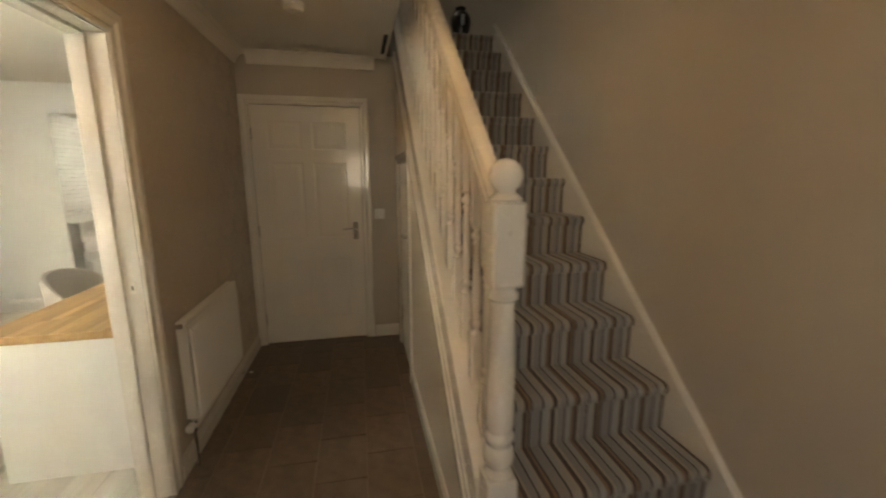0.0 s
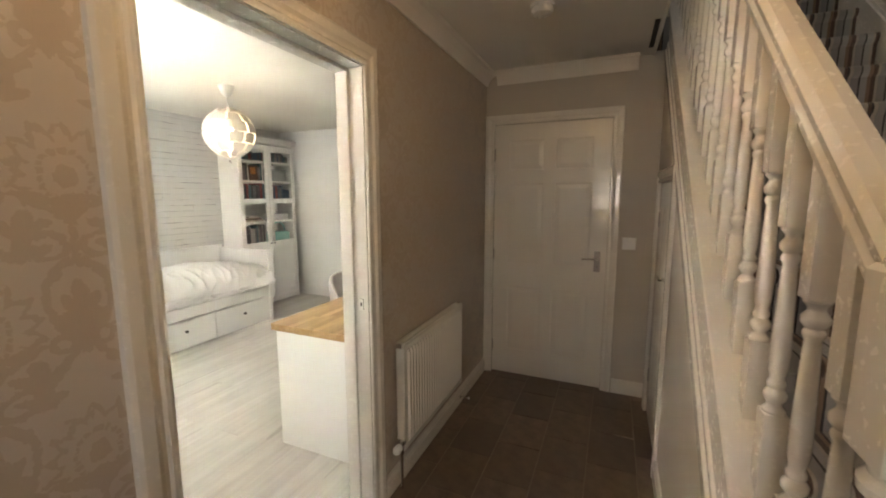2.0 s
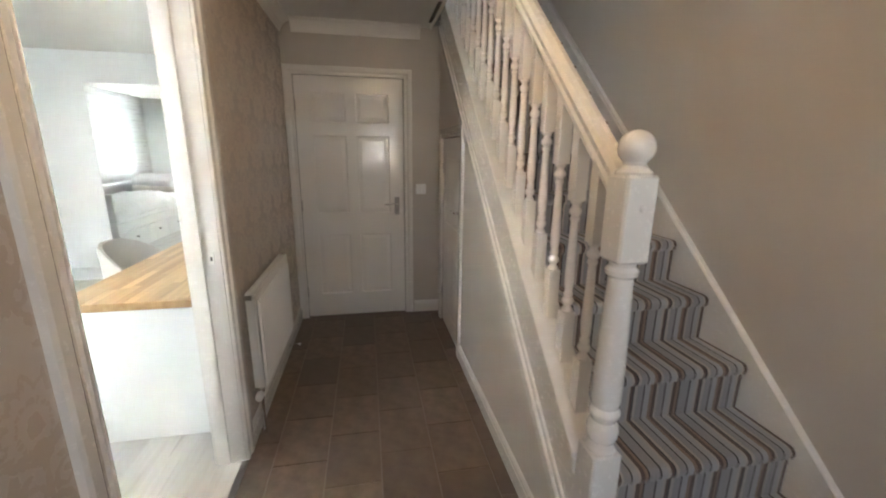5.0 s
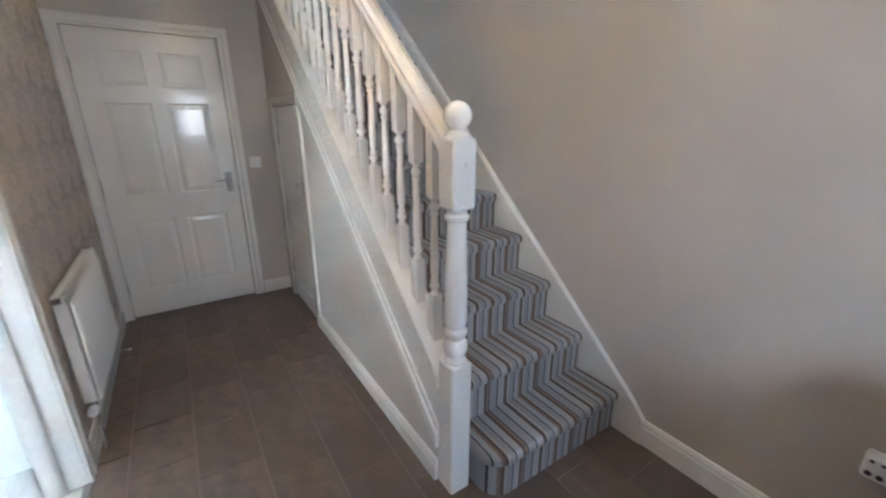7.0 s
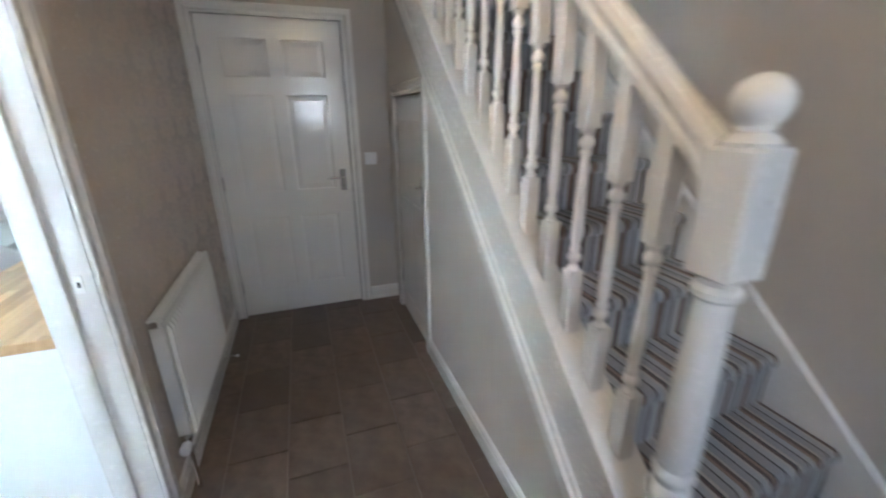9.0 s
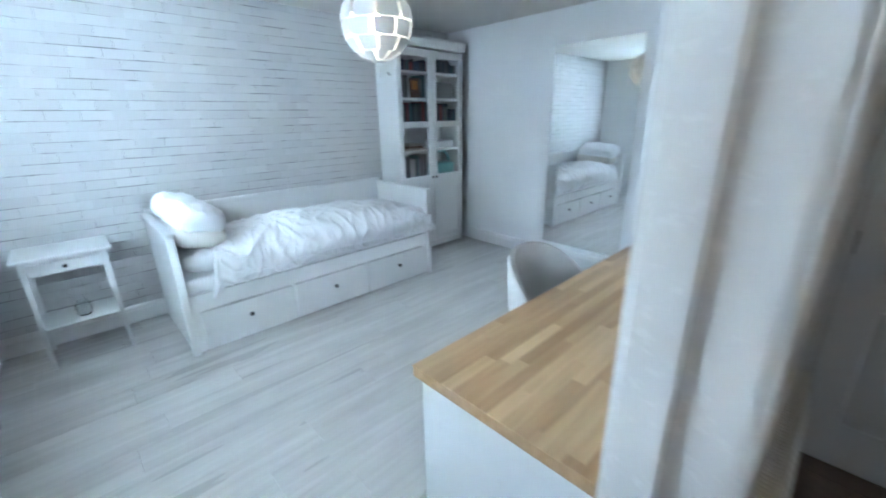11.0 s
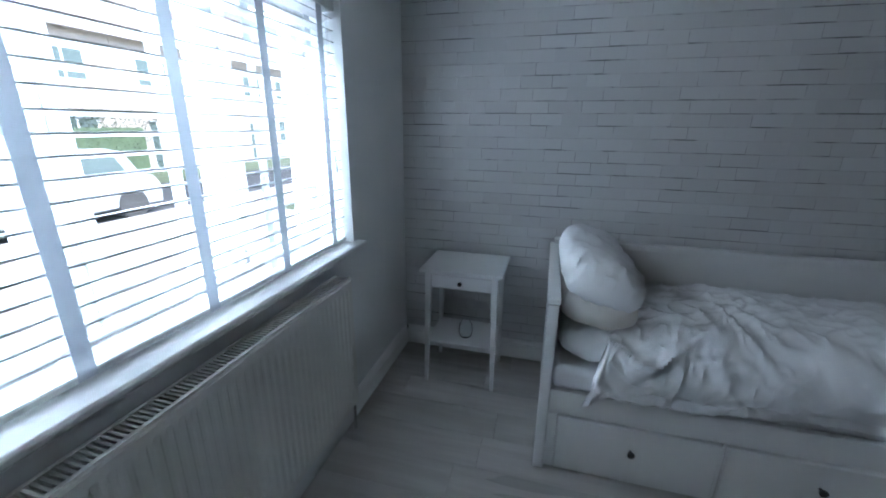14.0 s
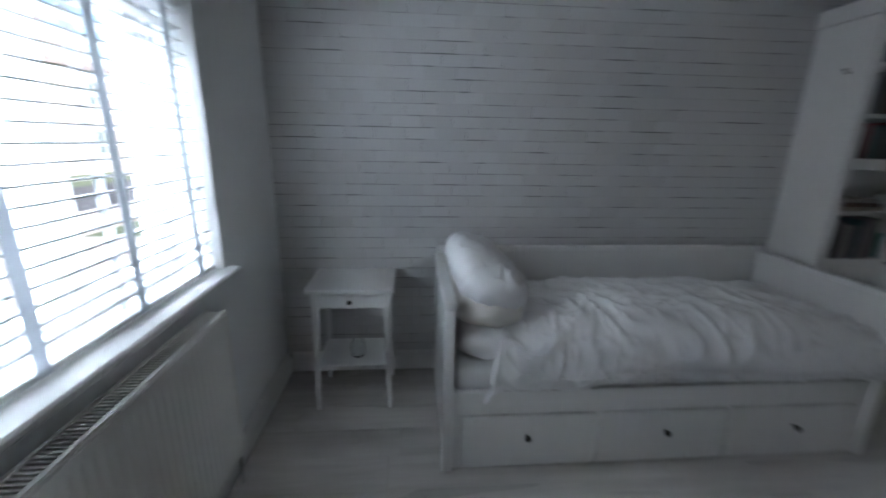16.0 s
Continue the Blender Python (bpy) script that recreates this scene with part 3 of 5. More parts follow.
part("base", lathe([(0.056, 0), (0.058, -0.010), (0.056, -0.014)], 28, (0.572, 3.03, HC)), M_UPVC, sa, smooth=True)
part("cover", lathe([(0.050, -0.014), (0.053, -0.028), (0.047, -0.042), (0.030, -0.047), (0.002, -0.047)], 28, (0.572, 3.03, HC)), M_UPVC, sa, smooth=True)
part("test_button", lathe([(0.010, -0.047), (0.010, -0.051), (0.002, -0.052)], 14, (0.597, 3.02, HC)), M_TAPE, sa)


def radiator(name, label, m, length, height, fins, depth=0.055, double=False, relief=0.009):
    """A pressed-steel panel radiator along x with its back to y = 0, its front towards -y; z from its foot."""
    r = thing(name, label, "radiator")
    r.matrix_world = m
    face = -depth
    prof = [(0.0, face + 0.003)]
    for i in range(fins):
        x0 = 0.02 + i * (length - 0.04) / fins
        w = (length - 0.04) / fins
        prof += [(x0 + 0.10 * w, face + 0.003), (x0 + 0.30 * w, face - relief), (x0 + 0.62 * w, face - relief), (x0 + 0.82 * w, face + 0.003)]
    prof += [(length, face + 0.003)]
    bm = bmesh.new()
    heights = [0.0, 0.012, 0.035, 0.055, height - 0.055, height - 0.035, height - 0.012, height]
    gridv = []
    for k, z in enumerate(heights):
        row = []
        for x, y in prof:
            yy = face + 0.003 if k in (1, 2, 5, 6) else face + 0.012 if k in (0, 7) else y
            row.append(bm.verts.new((x, yy, z)))
        gridv.append(row)
    for a, b in zip(gridv, gridv[1:]):
        for i in range(len(prof) - 1):
            bm.faces.new((a[i], a[i + 1], b[i + 1], b[i]))
    box((0, face + 0.012, 0), (length, face + 0.022, height), 0, bm)
    part("front_panel", moved(bm, m), M_RADIATOR, r)
    if double:
        part("back_panel", moved(box((0, -0.014, 0.0), (length, -0.004, height), 0.003), m), M_RADIATOR, r)
    for x in (-0.002, length - 0.0015):
        part("side_cover", moved(box((x, face + 0.006, 0.055), (x + 0.0035, -0.004, height - 0.028), 0.001), m), M_RADIATOR, r)
    bm = bmesh.new()
    n = int(length / 0.0135)
    for i in range(n):
        x = 0.006 + i * (length - 0.012) / n
        box((x, face + 0.014, height - 0.006), (x + 0.0065, -0.010, height + 0.001), 0, bm)
    box((0, face + 0.006, height - 0.006), (length, face + 0.016, height + 0.003), 0, bm)
    box((0, -0.014, height - 0.006), (length, -0.004, height + 0.003), 0, bm)
    part("top_grille", moved(bm, m), M_RADIATOR, r, "slotted white top grille")
    for x in (0.12, length - 0.14):
        part("wall_bracket", moved(box((x, -0.016, 0.05), (x + 0.025, 0.0, height - 0.05)), m), M_STEEL, r)
    return r


def valve(r, m, tall=0.07, tip=0):
    """A thermostatic valve and its pipe down to the floor, at the radiator's foot."""
    v = part("valve", moved(join(rod((0, 0, -0.04), (0, 0, 0.02), 0.011), rod((0, 0, 0), (0.035, 0, 0), 0.010)), m), M_CHROME, r, "chrome radiator valve", smooth=True)
    part("valve_head", moved(lathe([(0.012, 0.015), (0.019, 0.020), (0.020, 0.05), (0.015, tall), (0.002, tall + 0.002)], 16), m @ pose(0, 0, 0, 0, tip, 0)), M_UPVC, v, "white valve head", smooth=True)
    part("pipe", moved(rod((0, 0, -0.23), (0, 0, -0.03), 0.0075), m), M_CHROME, v)


# The hall radiator stands on the papered wall (its local -y is the room's +x).
RM = pose(0.008, 2.545, 0.195, 0, 0, 90)
rad = radiator("radiator", "white ribbed panel radiator on the papered wall", RM, 0.775, 0.55, 24)
valve(rad, RM @ pose(-0.024, -0.040, 0.045), 0.060, -90)

# A sprung stop for the end door, screwed into the skirting board.
stop = thing("door_stop", "short chrome door stop with a white tip on the skirting", "door stop", (0.016, 3.41, 0.05))
part("rose", rod((0.0145, 3.41, 0.05), (0.021, 3.41, 0.05), 0.013), M_CHROME, stop, smooth=True)
part("shaft", rod((0.020, 3.41, 0.05), (0.074, 3.409, 0.048), 0.005), M_CHROME, stop, smooth=True)
part("tip", rod((0.073, 3.409, 0.048), (0.086, 3.409, 0.0475), 0.0075), M_UPVC, stop, "white rubber tip", smooth=True)


# ---- staircase ----
def stair_profile(y_end):
    pts = []
    for i in range(STEPS):
        y, z = NOSE1 + i * GOING, RISE * (i + 1)
        r = 0.024
        pts += [(y + 0.018, z - RISE + (0.002 if i else 0.0)), (y + 0.018, z - 0.052), (y + 0.006, z - 0.044)]
        pts += [(y + r - r * math.cos(a), z - r + r * math.sin(a)) for a in (radians(v) for v in (-20, 10, 40, 65, 90))]
        pts += [(y + GOING + 0.018 if i < STEPS - 1 else y_end, z)]
    return pts


stairs = thing("staircase", "staircase with grey and brown striped carpet and white painted woodwork", "staircase", (1.65, NOSE1, 0))
SX0, SX1 = 1.275, XR - 0.027
prof = stair_profile(YD + 0.145)
# The first step has a rounded end beside the newel.
first = 9
bm = prism(prof[first - 1:] + [(YD + 0.145, prof[-1][1] - 0.3), (NOSE1 + GOING + 0.3, 0.02), (NOSE1 + GOING + 0.018, 0.0)], SX0, SX1, "x")
part("stair_carpet", bm, M_CARPET, stairs, "striped stair carpet wrapped over every tread", smooth=True)
bm = bmesh.new()
out = []
R = 0.10
base = [(SX1, NOSE1), *[(SX0 + 0.02 + R - R * math.sin(radians(a)), NOSE1 + R - R * math.cos(radians(a))) for a in range(0, 91, 15)], (SX0 + 0.02, NOSE1 + GOING + 0.02), (SX1, NOSE1 + GOING + 0.02)]
levels = [(0.018, 0.0), (0.018, RISE - 0.052), (0.006, RISE - 0.044), (0.0, RISE - 0.030), (0.003, RISE - 0.012), (0.012, RISE - 0.003), (0.024, RISE)]
for ins, z in levels:
    ring = []
    for x, y in base:
        nx = x + (ins if x < SX0 + 0.1 else 0)
        ny = y + (ins * max(0.0, 1 - (y - NOSE1) / R) if y < NOSE1 + R else 0)
        ring.append(bm.verts.new((nx if x < SX1 else x, ny, z)))
    out.append(ring)
for a, b in zip(out, out[1:]):
    for i in range(len(base)):
        j = (i + 1) % len(base)
        bm.faces.new((a[i], a[j], b[j], b[i]))
bm.faces.new(out[-1])
part("bottom_step", bm, M_CARPET, stairs, "rounded bottom step in striped carpet", smooth=True)

# Strings: the wall string, and the outer string with its cap and mouldings.
def sloped(y0, y1, lo, hi, x0, x1, bevel=0.003):
    return prism([(y0, pitch(y0) + lo), (y1, pitch(y1) + lo), (y1, pitch(y1) + hi), (y0, pitch(y0) + hi)], x0, x1, "x", bevel)


bm = prism([(1.215, 0.0), (1.60, 0.0), (YD + 0.14, TOP - 0.35), (YD + 0.14, TOP + 0.09), (NOSE1 + (STEPS - 1) * GOING, TOP + 0.09), (1.29, pitch(1.29) + 0.055), (1.215, 0.125)], XR - 0.026, XR, "x", 0.002)
part("wall_string", bm, M_GLOSS, stairs)
part("wall_string_bead", sloped(1.29, 4.0, 0.044, 0.060, XR - 0.032, XR - 0.001, 0.004), M_GLOSS, stairs)
Y0, Y1 = 1.57, YD - 0.002
bm = prism([(Y0, max(0.0, pitch(Y0) - 0.22)), (Y1, pitch(Y1) - 0.22), (Y1, pitch(Y1) + 0.10), (Y0, pitch(Y0) + 0.10)], 1.205, 1.275, "x", 0.002)
part("outer_string", bm, M_GLOSS, stairs)
part("string_cap", sloped(Y0, Y1, 0.10, 0.128, 1.186, 1.304, 0.004), M_GLOSS, stairs)
part("string_moulding", sloped(Y0, Y1, 0.045, 0.10, 1.193, 1.206, 0.004), M_GLOSS, stairs)
part("string_moulding", sloped(Y0, Y1, -0.235, -0.165, 1.186, 1.206, 0.005), M_GLOSS, stairs)
part("string_moulding", sloped(Y0, Y1, -0.165, -0.125, 1.195, 1.206, 0.004), M_GLOSS, stairs)

# Handrail.
bm = bmesh.new()
RAIL = [(-0.028, 0.0), (0.028, 0.0), (0.030, 0.014), (0.026, 0.026), (0.030, 0.044), (0.022, 0.060), (0.0, 0.065), (-0.022, 0.060), (-0.030, 0.044), (-0.026, 0.026), (-0.030, 0.014)]
RX, RAIL0 = 1.252, 0.895


def rail_z(y):
    return pitch(y) + RAIL0


ends = [[bm.verts.new((RX + a, y, rail_z(y) + b / math.cos(math.atan(SLOPE)))) for a, b in RAIL] for y in (1.565, YD + 0.10)]
for i in range(len(RAIL)):
    j = (i + 1) % len(RAIL)
    bm.faces.new((ends[0][i], ends[0][j], ends[1][j], ends[1][i]))
bm.faces.new(ends[0])
bm.faces.new(ends[1][::-1])
part("handrail", bm, M_GLOSS, stairs, "white gloss handrail")


# Newel post with a ball finial.
NX, NY = 1.243, 1.521
nw = part("newel_post", box((NX - 0.045, NY - 0.045, 0), (NX + 0.045, NY + 0.045, 0.582), 0.006), M_GLOSS, stairs, "white newel post with a turned neck")
turn = [(0.038, 0.576), (0.043, 0.586), (0.036, 0.600), (0.034, 0.608), (0.043, 0.626), (0.045, 0.648), (0.040, 0.668), (0.034, 0.676), (0.036, 0.686), (0.043, 0.698), (0.043, 0.708), (0.036, 0.721), (0.0415, 0.746), (0.040, 0.846), (0.036, 0.986), (0.032, 1.086), (0.032, 1.101), (0.041, 1.110), (0.042, 1.122), (0.034, 1.132), (0.036, 1.151)]
part("newel_turning", lathe(turn, 24, (NX, NY, 0)), M_GLOSS, nw, smooth=True)
part("newel_block", box((NX - 0.044, NY - 0.044, 1.144), (NX + 0.044, NY + 0.044, 1.364), 0.007), M_GLOSS, nw)
ball = [(0.042, 1.362), (0.044, 1.370), (0.034, 1.380), (0.026, 1.386), (0.028, 1.392)] + [(0.0435 * math.cos(radians(a)), 1.427 + 0.0435 * math.sin(radians(a))) for a in range(-50, 90, 10)] + [(0.002, 1.4705)]
part("newel_ball", lathe(ball, 28, (NX, NY, 0)), M_GLOSS, nw, "round ball finial", smooth=True)
part("screw_cap", lathe([(0.009, 0), (0.009, 0.003), (0.002, 0.004)], 12, (0, 0, 0)), M_GLOSS, nw).matrix_world = pose(NX + 0.005, NY - 0.044, 1.285, 90)

# Balusters: square foot, turned middle, square head, each cut to the slope of the string and the rail.
HALF = 0.0205


def baluster_at(y):
    """Heights: foot block to 0.31 over the pitch line, head block from 0.70; the turning lies between."""
    p = pitch(y)
    bm = bmesh.new()
    f, h = p + 0.296, p + 0.670
    for z0f, z1f in ((lambda dy: p + SLOPE * dy + 0.126, lambda dy: f), (lambda dy: h, lambda dy: p + SLOPE * dy + RAIL0 + 0.003)):
        c = [(dx, dy) for dx, dy in ((-HALF, -HALF), (HALF, -HALF), (HALF, HALF), (-HALF, HALF))]
        lo = [bm.verts.new((RX + dx, y + dy, z0f(dy))) for dx, dy in c]
        hi = [bm.verts.new((RX + dx, y + dy, z1f(dy))) for dx, dy in c]
        bm.faces.new(lo[::-1])
        bm.faces.new(hi)
        for i in range(4):
            j = (i + 1) % 4
            bm.faces.new((lo[i], lo[j], hi[j], hi[i]))
    k = h - f
    t = [(0.019, -0.002), (0.020, 0.006), (0.013, 0.016), (0.013, 0.022), (0.020, 0.032), (0.020, 0.042), (0.014, 0.052), (0.016, 0.058), (0.016, 0.064), (0.012, 0.072), (0.0165, 0.095), (0.0170, 0.13), (0.0150, 0.20), (0.0125, k - 0.085), (0.012, k - 0.070), (0.016, k - 0.062), (0.016, k - 0.056), (0.013, k - 0.050), (0.020, k - 0.040), (0.020, k - 0.030), (0.013, k - 0.020), (0.013, k - 0.014), (0.020, k - 0.005), (0.019, k + 0.002)]
    join(bm, lathe(t, 14, (RX, y, f)))
    return part("baluster", bm, M_GLOSS, stairs, smooth=True)


y = 1.671
while y < YD + 0.03:
    baluster_at(y)
    y += 0.1245

# Wall below the string and the small cupboard door in it.
CY0, CY1, CZ = 3.165, 3.80, 1.515
bm = prism([(1.565, 0), (CY0 - 0.02, 0), (CY0 - 0.02, pitch(CY0 - 0.02) - 0.20), (1.565, max(0.02, pitch(1.565) - 0.20))], XS, XS + 0.06, "x")
structure("wall_under_stairs", bm, M_HALL, "beige painted panel under the stairs")
bm = prism([(CY0 - 0.02, CZ + 0.02), (YD, CZ + 0.02), (YD, pitch(YD) - 0.2), (CY0 - 0.02, pitch(CY0) - 0.2)], XS, XS + 0.06, "x")
box((XS, CY1 + 0.02, 0), (XS + 0.06, YD, CZ + 0.02), 0, bm)
structure("wall_over_cupboard", bm, M_HALL, "beige painted wall round the cupboard door")
architrave_set("architrave", (XS, CY0, 0), (XS, CY1, 0), CZ, (-1, 0, 0), "white trim round the low cupboard door", M_GLOSS)
CM = pose(XS + 0.006, CY1 - 0.002, 0.008, 0, 0, -90)
CW, CH = CY1 - CY0 - 0.006, CZ - 0.014
cup = thing("door_2", "low white gloss panelled cupboard door under the stairs, closed", "door", (XS, CY1, 0), kind="structure")
part("door_leaf", moved(moulded_leaf(CW, CH, [(0.10, 0.28), (CW - 0.28, CW - 0.10)], [(0.14, 0.70), (0.86, 1.36)]), CM), M_DOOR, cup)
lever_handle(cup, CM @ pose(CW - 0.05, 0, 0.985), -1)
for z in (0.25, 1.28):
    hinge(cup, CM @ pose(-0.002, 0, z))
structure("stairwell_trim", box((1.12, 1.30, HC - 0.012), (1.132, YD, HC + 0.21), 0.002), M_CEIL, "white edge board of the stairwell", "trim")
# Flat strip in near-black, painted for the shade inside a gap by the stairwell.
solid("ceiling_gap_shade", box((1.084, 3.42, HC - 0.006), (1.110, 3.84, HC - 0.0005), 0.001), M_GAP_SHADE, "thin dark strip for the shade of a gap at the ceiling edge", "recess")

# ---- bedroom window and blind ----
win = thing("window_1", "wide white uPVC window behind a venetian blind", "window", (-2.0, YS - 0.2, WZ0), kind="structure")
WY = YS - 0.215
bm = bmesh.new()
F = 0.065
for lo, hi in (((WX0, WZ0), (WX1, WZ0 + F)), ((WX0, WZ1 - F), (WX1, WZ1)), ((WX0, WZ0 + F), (WX0 + F, WZ1 - F)), ((WX1 - F, WZ0 + F), (WX1, WZ1 - F))):
    box((lo[0], WY - 0.03, lo[1]), (hi[0], WY + 0.03, hi[1]), 0.004, bm)
part("window_frame", bm, M_UPVC, win)
panes = ((WX0 + F, -2.392), (-2.328, -1.872), (-1.808, WX1 - F))
for x in (-2.36, -1.84):
    part("mullion", box((x - 0.032, WY - 0.03, WZ0 + F), (x + 0.032, WY + 0.03, WZ1 - F), 0.004), M_UPVC, win)
for x0, x1 in panes:
    sash = bmesh.new()
    s = 0.04
    for lo, hi in (((x0, WZ0 + F), (x1, WZ0 + F + s)), ((x0, WZ1 - F - s), (x1, WZ1 - F)), ((x0, WZ0 + F + s), (x0 + s, WZ1 - F - s)), ((x1 - s, WZ0 + F + s), (x1, WZ1 - F - s))):
        box((lo[0], WY - 0.018, lo[1]), (hi[0], WY + 0.042, hi[1]), 0.004, sash)
    sash_ob = part("sash", sash, M_UPVC, win)
    pane = part("pane", box((x0 + s - 0.005, WY - 0.004, WZ0 + F + s - 0.005), (x1 - s + 0.005, WY + 0.004, WZ1 - F - s + 0.005)), M_GLASS, sash_ob, "clear glass pane")
    pane.visible_shadow = False
part("window_sill", prism([(YS - 0.18, WZ0 + 0.001), (YS + 0.045, WZ0 + 0.001), (YS + 0.052, WZ0 + 0.008), (YS + 0.052, WZ0 + 0.020), (YS + 0.045, WZ0 + 0.028), (YS - 0.18, WZ0 + 0.028)], WX0 - 0.045, WX1 + 0.045, "x", 0.002), M_SATIN, win, "white painted sill board")

BY, BZT, PITCHZ = YS - 0.055, WZ1 - 0.05, 0.0435
blind = thing("venetian_blind", "white wooden venetian blind with wide fabric tapes, slats open", "blind", (-2.0, BY, WZ0 + 0.03))
part("headrail", box((WX0 + 0.008, BY - 0.028, BZT), (WX1 - 0.008, BY + 0.032, WZ1 - 0.002), 0.003), M_SLAT, blind)
slat_bm = bmesh.new()
L = (WX1 - WX0 - 0.024) / 2
ring = []
for xx in (-L, L):
    up_s, dn_s = [], []
    for k in range(5):
        yy = -0.024 + 0.012 * k
        zz = 0.0028 * (1 - (yy / 0.024) ** 2)
        up_s.append(slat_bm.verts.new((xx, yy, zz + 0.0022)))
        dn_s.append(slat_bm.verts.new((xx, yy, zz - 0.0022)))
    ring.append(up_s + dn_s[::-1])
for i in range(10):
    j = (i + 1) % 10
    slat_bm.faces.new((ring[0][i], ring[0][j], ring[1][j], ring[1][i]))
slat_bm.faces.new(ring[0])
slat_bm.faces.new(ring[1][::-1])
slat_me = mesh_of("slat", slat_bm, M_SLAT)
n_slats = int((BZT - (WZ0 + 0.075)) / PITCHZ)
bpy.context.view_layer.update()
for i in range(n_slats):
    s = new("slat", slat_me)
    s.parent, s.matrix_parent_inverse = blind, blind.matrix_world.inverted()
    s.matrix_world = pose((WX0 + WX1) / 2, BY, BZT - 0.03 - i * PITCHZ, 9 + random.uniform(-1.5, 1.5), random.uniform(-0.12, 0.12), 0)
z_low = WZ0 + 0.036
part("bottom_rail", box((WX0 + 0.012, BY - 0.026, z_low), (WX1 - 0.012, BY + 0.026, z_low + 0.018), 0.004), M_SLAT, blind)
tapes = [-2.755 + 0.343 * k for k in range(5)]
for x in tapes:
    for side in (-1, 1):
        part("tape", box((x - 0.019, BY + side * 0.0275 - 0.0006, z_low + 0.004), (x + 0.019, BY + side * 0.0275 + 0.0006, BZT + 0.005)), M_TAPE, blind, "pale grey fabric tape")
for dx in (0.0, 0.012):
    part("pull_cord", rod((WX0 + 0.075 + dx, BY + 0.034, 1.28 + dx * 4), (WX0 + 0.075 + dx, BY + 0.034, BZT), 0.0012, 6), M_TAPE, blind)
    part("cord_knob", lathe([(0.003, 0), (0.006, 0.01), (0.004, 0.04), (0.002, 0.042)], 8, (WX0 + 0.075 + dx, BY + 0.034, 1.25 + dx * 4)), M_TAPE, blind)

# Radiator under the window (its local -y is the room's +y).
R2 = pose(-1.06, YS + 0.012, 0.185, 0, 0, 180)
rad2 = radiator("radiator", "long white double panel radiator under the window", R2, 1.60, 0.640, 48, 0.085, True, -0.0005)
valve(rad2, R2 @ pose(1.63, -0.04, 0.04) @ pose(0, 0, 0, 0, 0, 180), 0.06)


# ---- bed ----
BX0, BX1, BY0, BY1 = -3.50, -2.692, 2.27, 4.35
bed = thing("day_bed", "white day bed with three drawers under an unmade white duvet", "bed", ((BX0 + BX1) / 2, 3.3, 0))
for y0 in (BY0, BY1 - 0.045):
    end = part("end_panel", box((BX0, y0 + 0.010, 0.02), (BX1 - 0.045, y0 + 0.035, 0.795), 0.002), M_BEDWHITE, bed)
    part("front_post", box((BX1 - 0.050, y0, 0.0), (BX1, y0 + 0.045, 0.795), 0.004), M_BEDWHITE, end)
    part("top_cap", box((BX0 - 0.005, y0 - 0.003, 0.795), (BX1 + 0.002, y0 + 0.050, 0.823), 0.005), M_BEDWHITE, end)
back = part("back_panel", box((BX0, BY0 + 0.045, 0.05), (BX0 + 0.028, BY1 - 0.045, 0.835), 0.002), M_BEDWHITE, bed)
part("top_cap", box((BX0 - 0.008, BY0 + 0.02, 0.823), (BX0 + 0.045, BY1 - 0.02, 0.858), 0.005), M_BEDWHITE, back)
bm = bmesh.new()
FX = BX1 - 0.012
box((FX - 0.02, BY0 + 0.045, 0.292), (FX, BY1 - 0.045, 0.405), 0.002, bm)
for y0, y1 in ((BY0 + 0.045, 2.352), (2.972, 2.984), (3.606, 3.618), (4.246, BY1 - 0.045)):
    box((FX - 0.02, y0, 0.012), (FX, y1, 0.292), 0.001, bm)
part("front_frame", bm, M_BEDWHITE, bed)
part("bed_base", box((BX0 + 0.028, BY0 + 0.045, 0.33), (FX - 0.02, BY1 - 0.045, 0.385)), M_BEDWHITE, bed)
for y0, y1, yk in ((2.355, 2.969, 2.652), (2.987, 3.603, 3.305), (3.621, 4.243, 3.946)):
    dr = part("drawer", box((FX - 0.45, y0, 0.016), (FX + 0.009, y1, 0.284), 0.004), M_BEDWHITE, bed)
    part("knob", moved(lathe([(0.006, 0), (0.006, 0.012), (0.014, 0.018), (0.015, 0.026), (0.008, 0.032), (0.002, 0.033)], 14), pose(FX + 0.009, yk, 0.181, 0, 90)), M_BLACK, dr, "dark round knob", smooth=True)
mattress = solid("mattress", box((BX0 + 0.035, BY0 + 0.05, 0.387), (FX - 0.03, BY1 - 0.05, 0.498), 0.03, seg=3), M_COTTON, "white mattress on the day bed", "mattress", smooth=True)


def fbm(p, octaves=4):
    a, f, s = 1.0, 1.0, 0.0
    for _ in range(octaves):
        s += a * noise.noise(Vector(p) * f)
        a, f = a * 0.55, f * 2.1
    return s


def ridge(p):
    return 1 - abs(noise.noise(Vector(p))) * 2


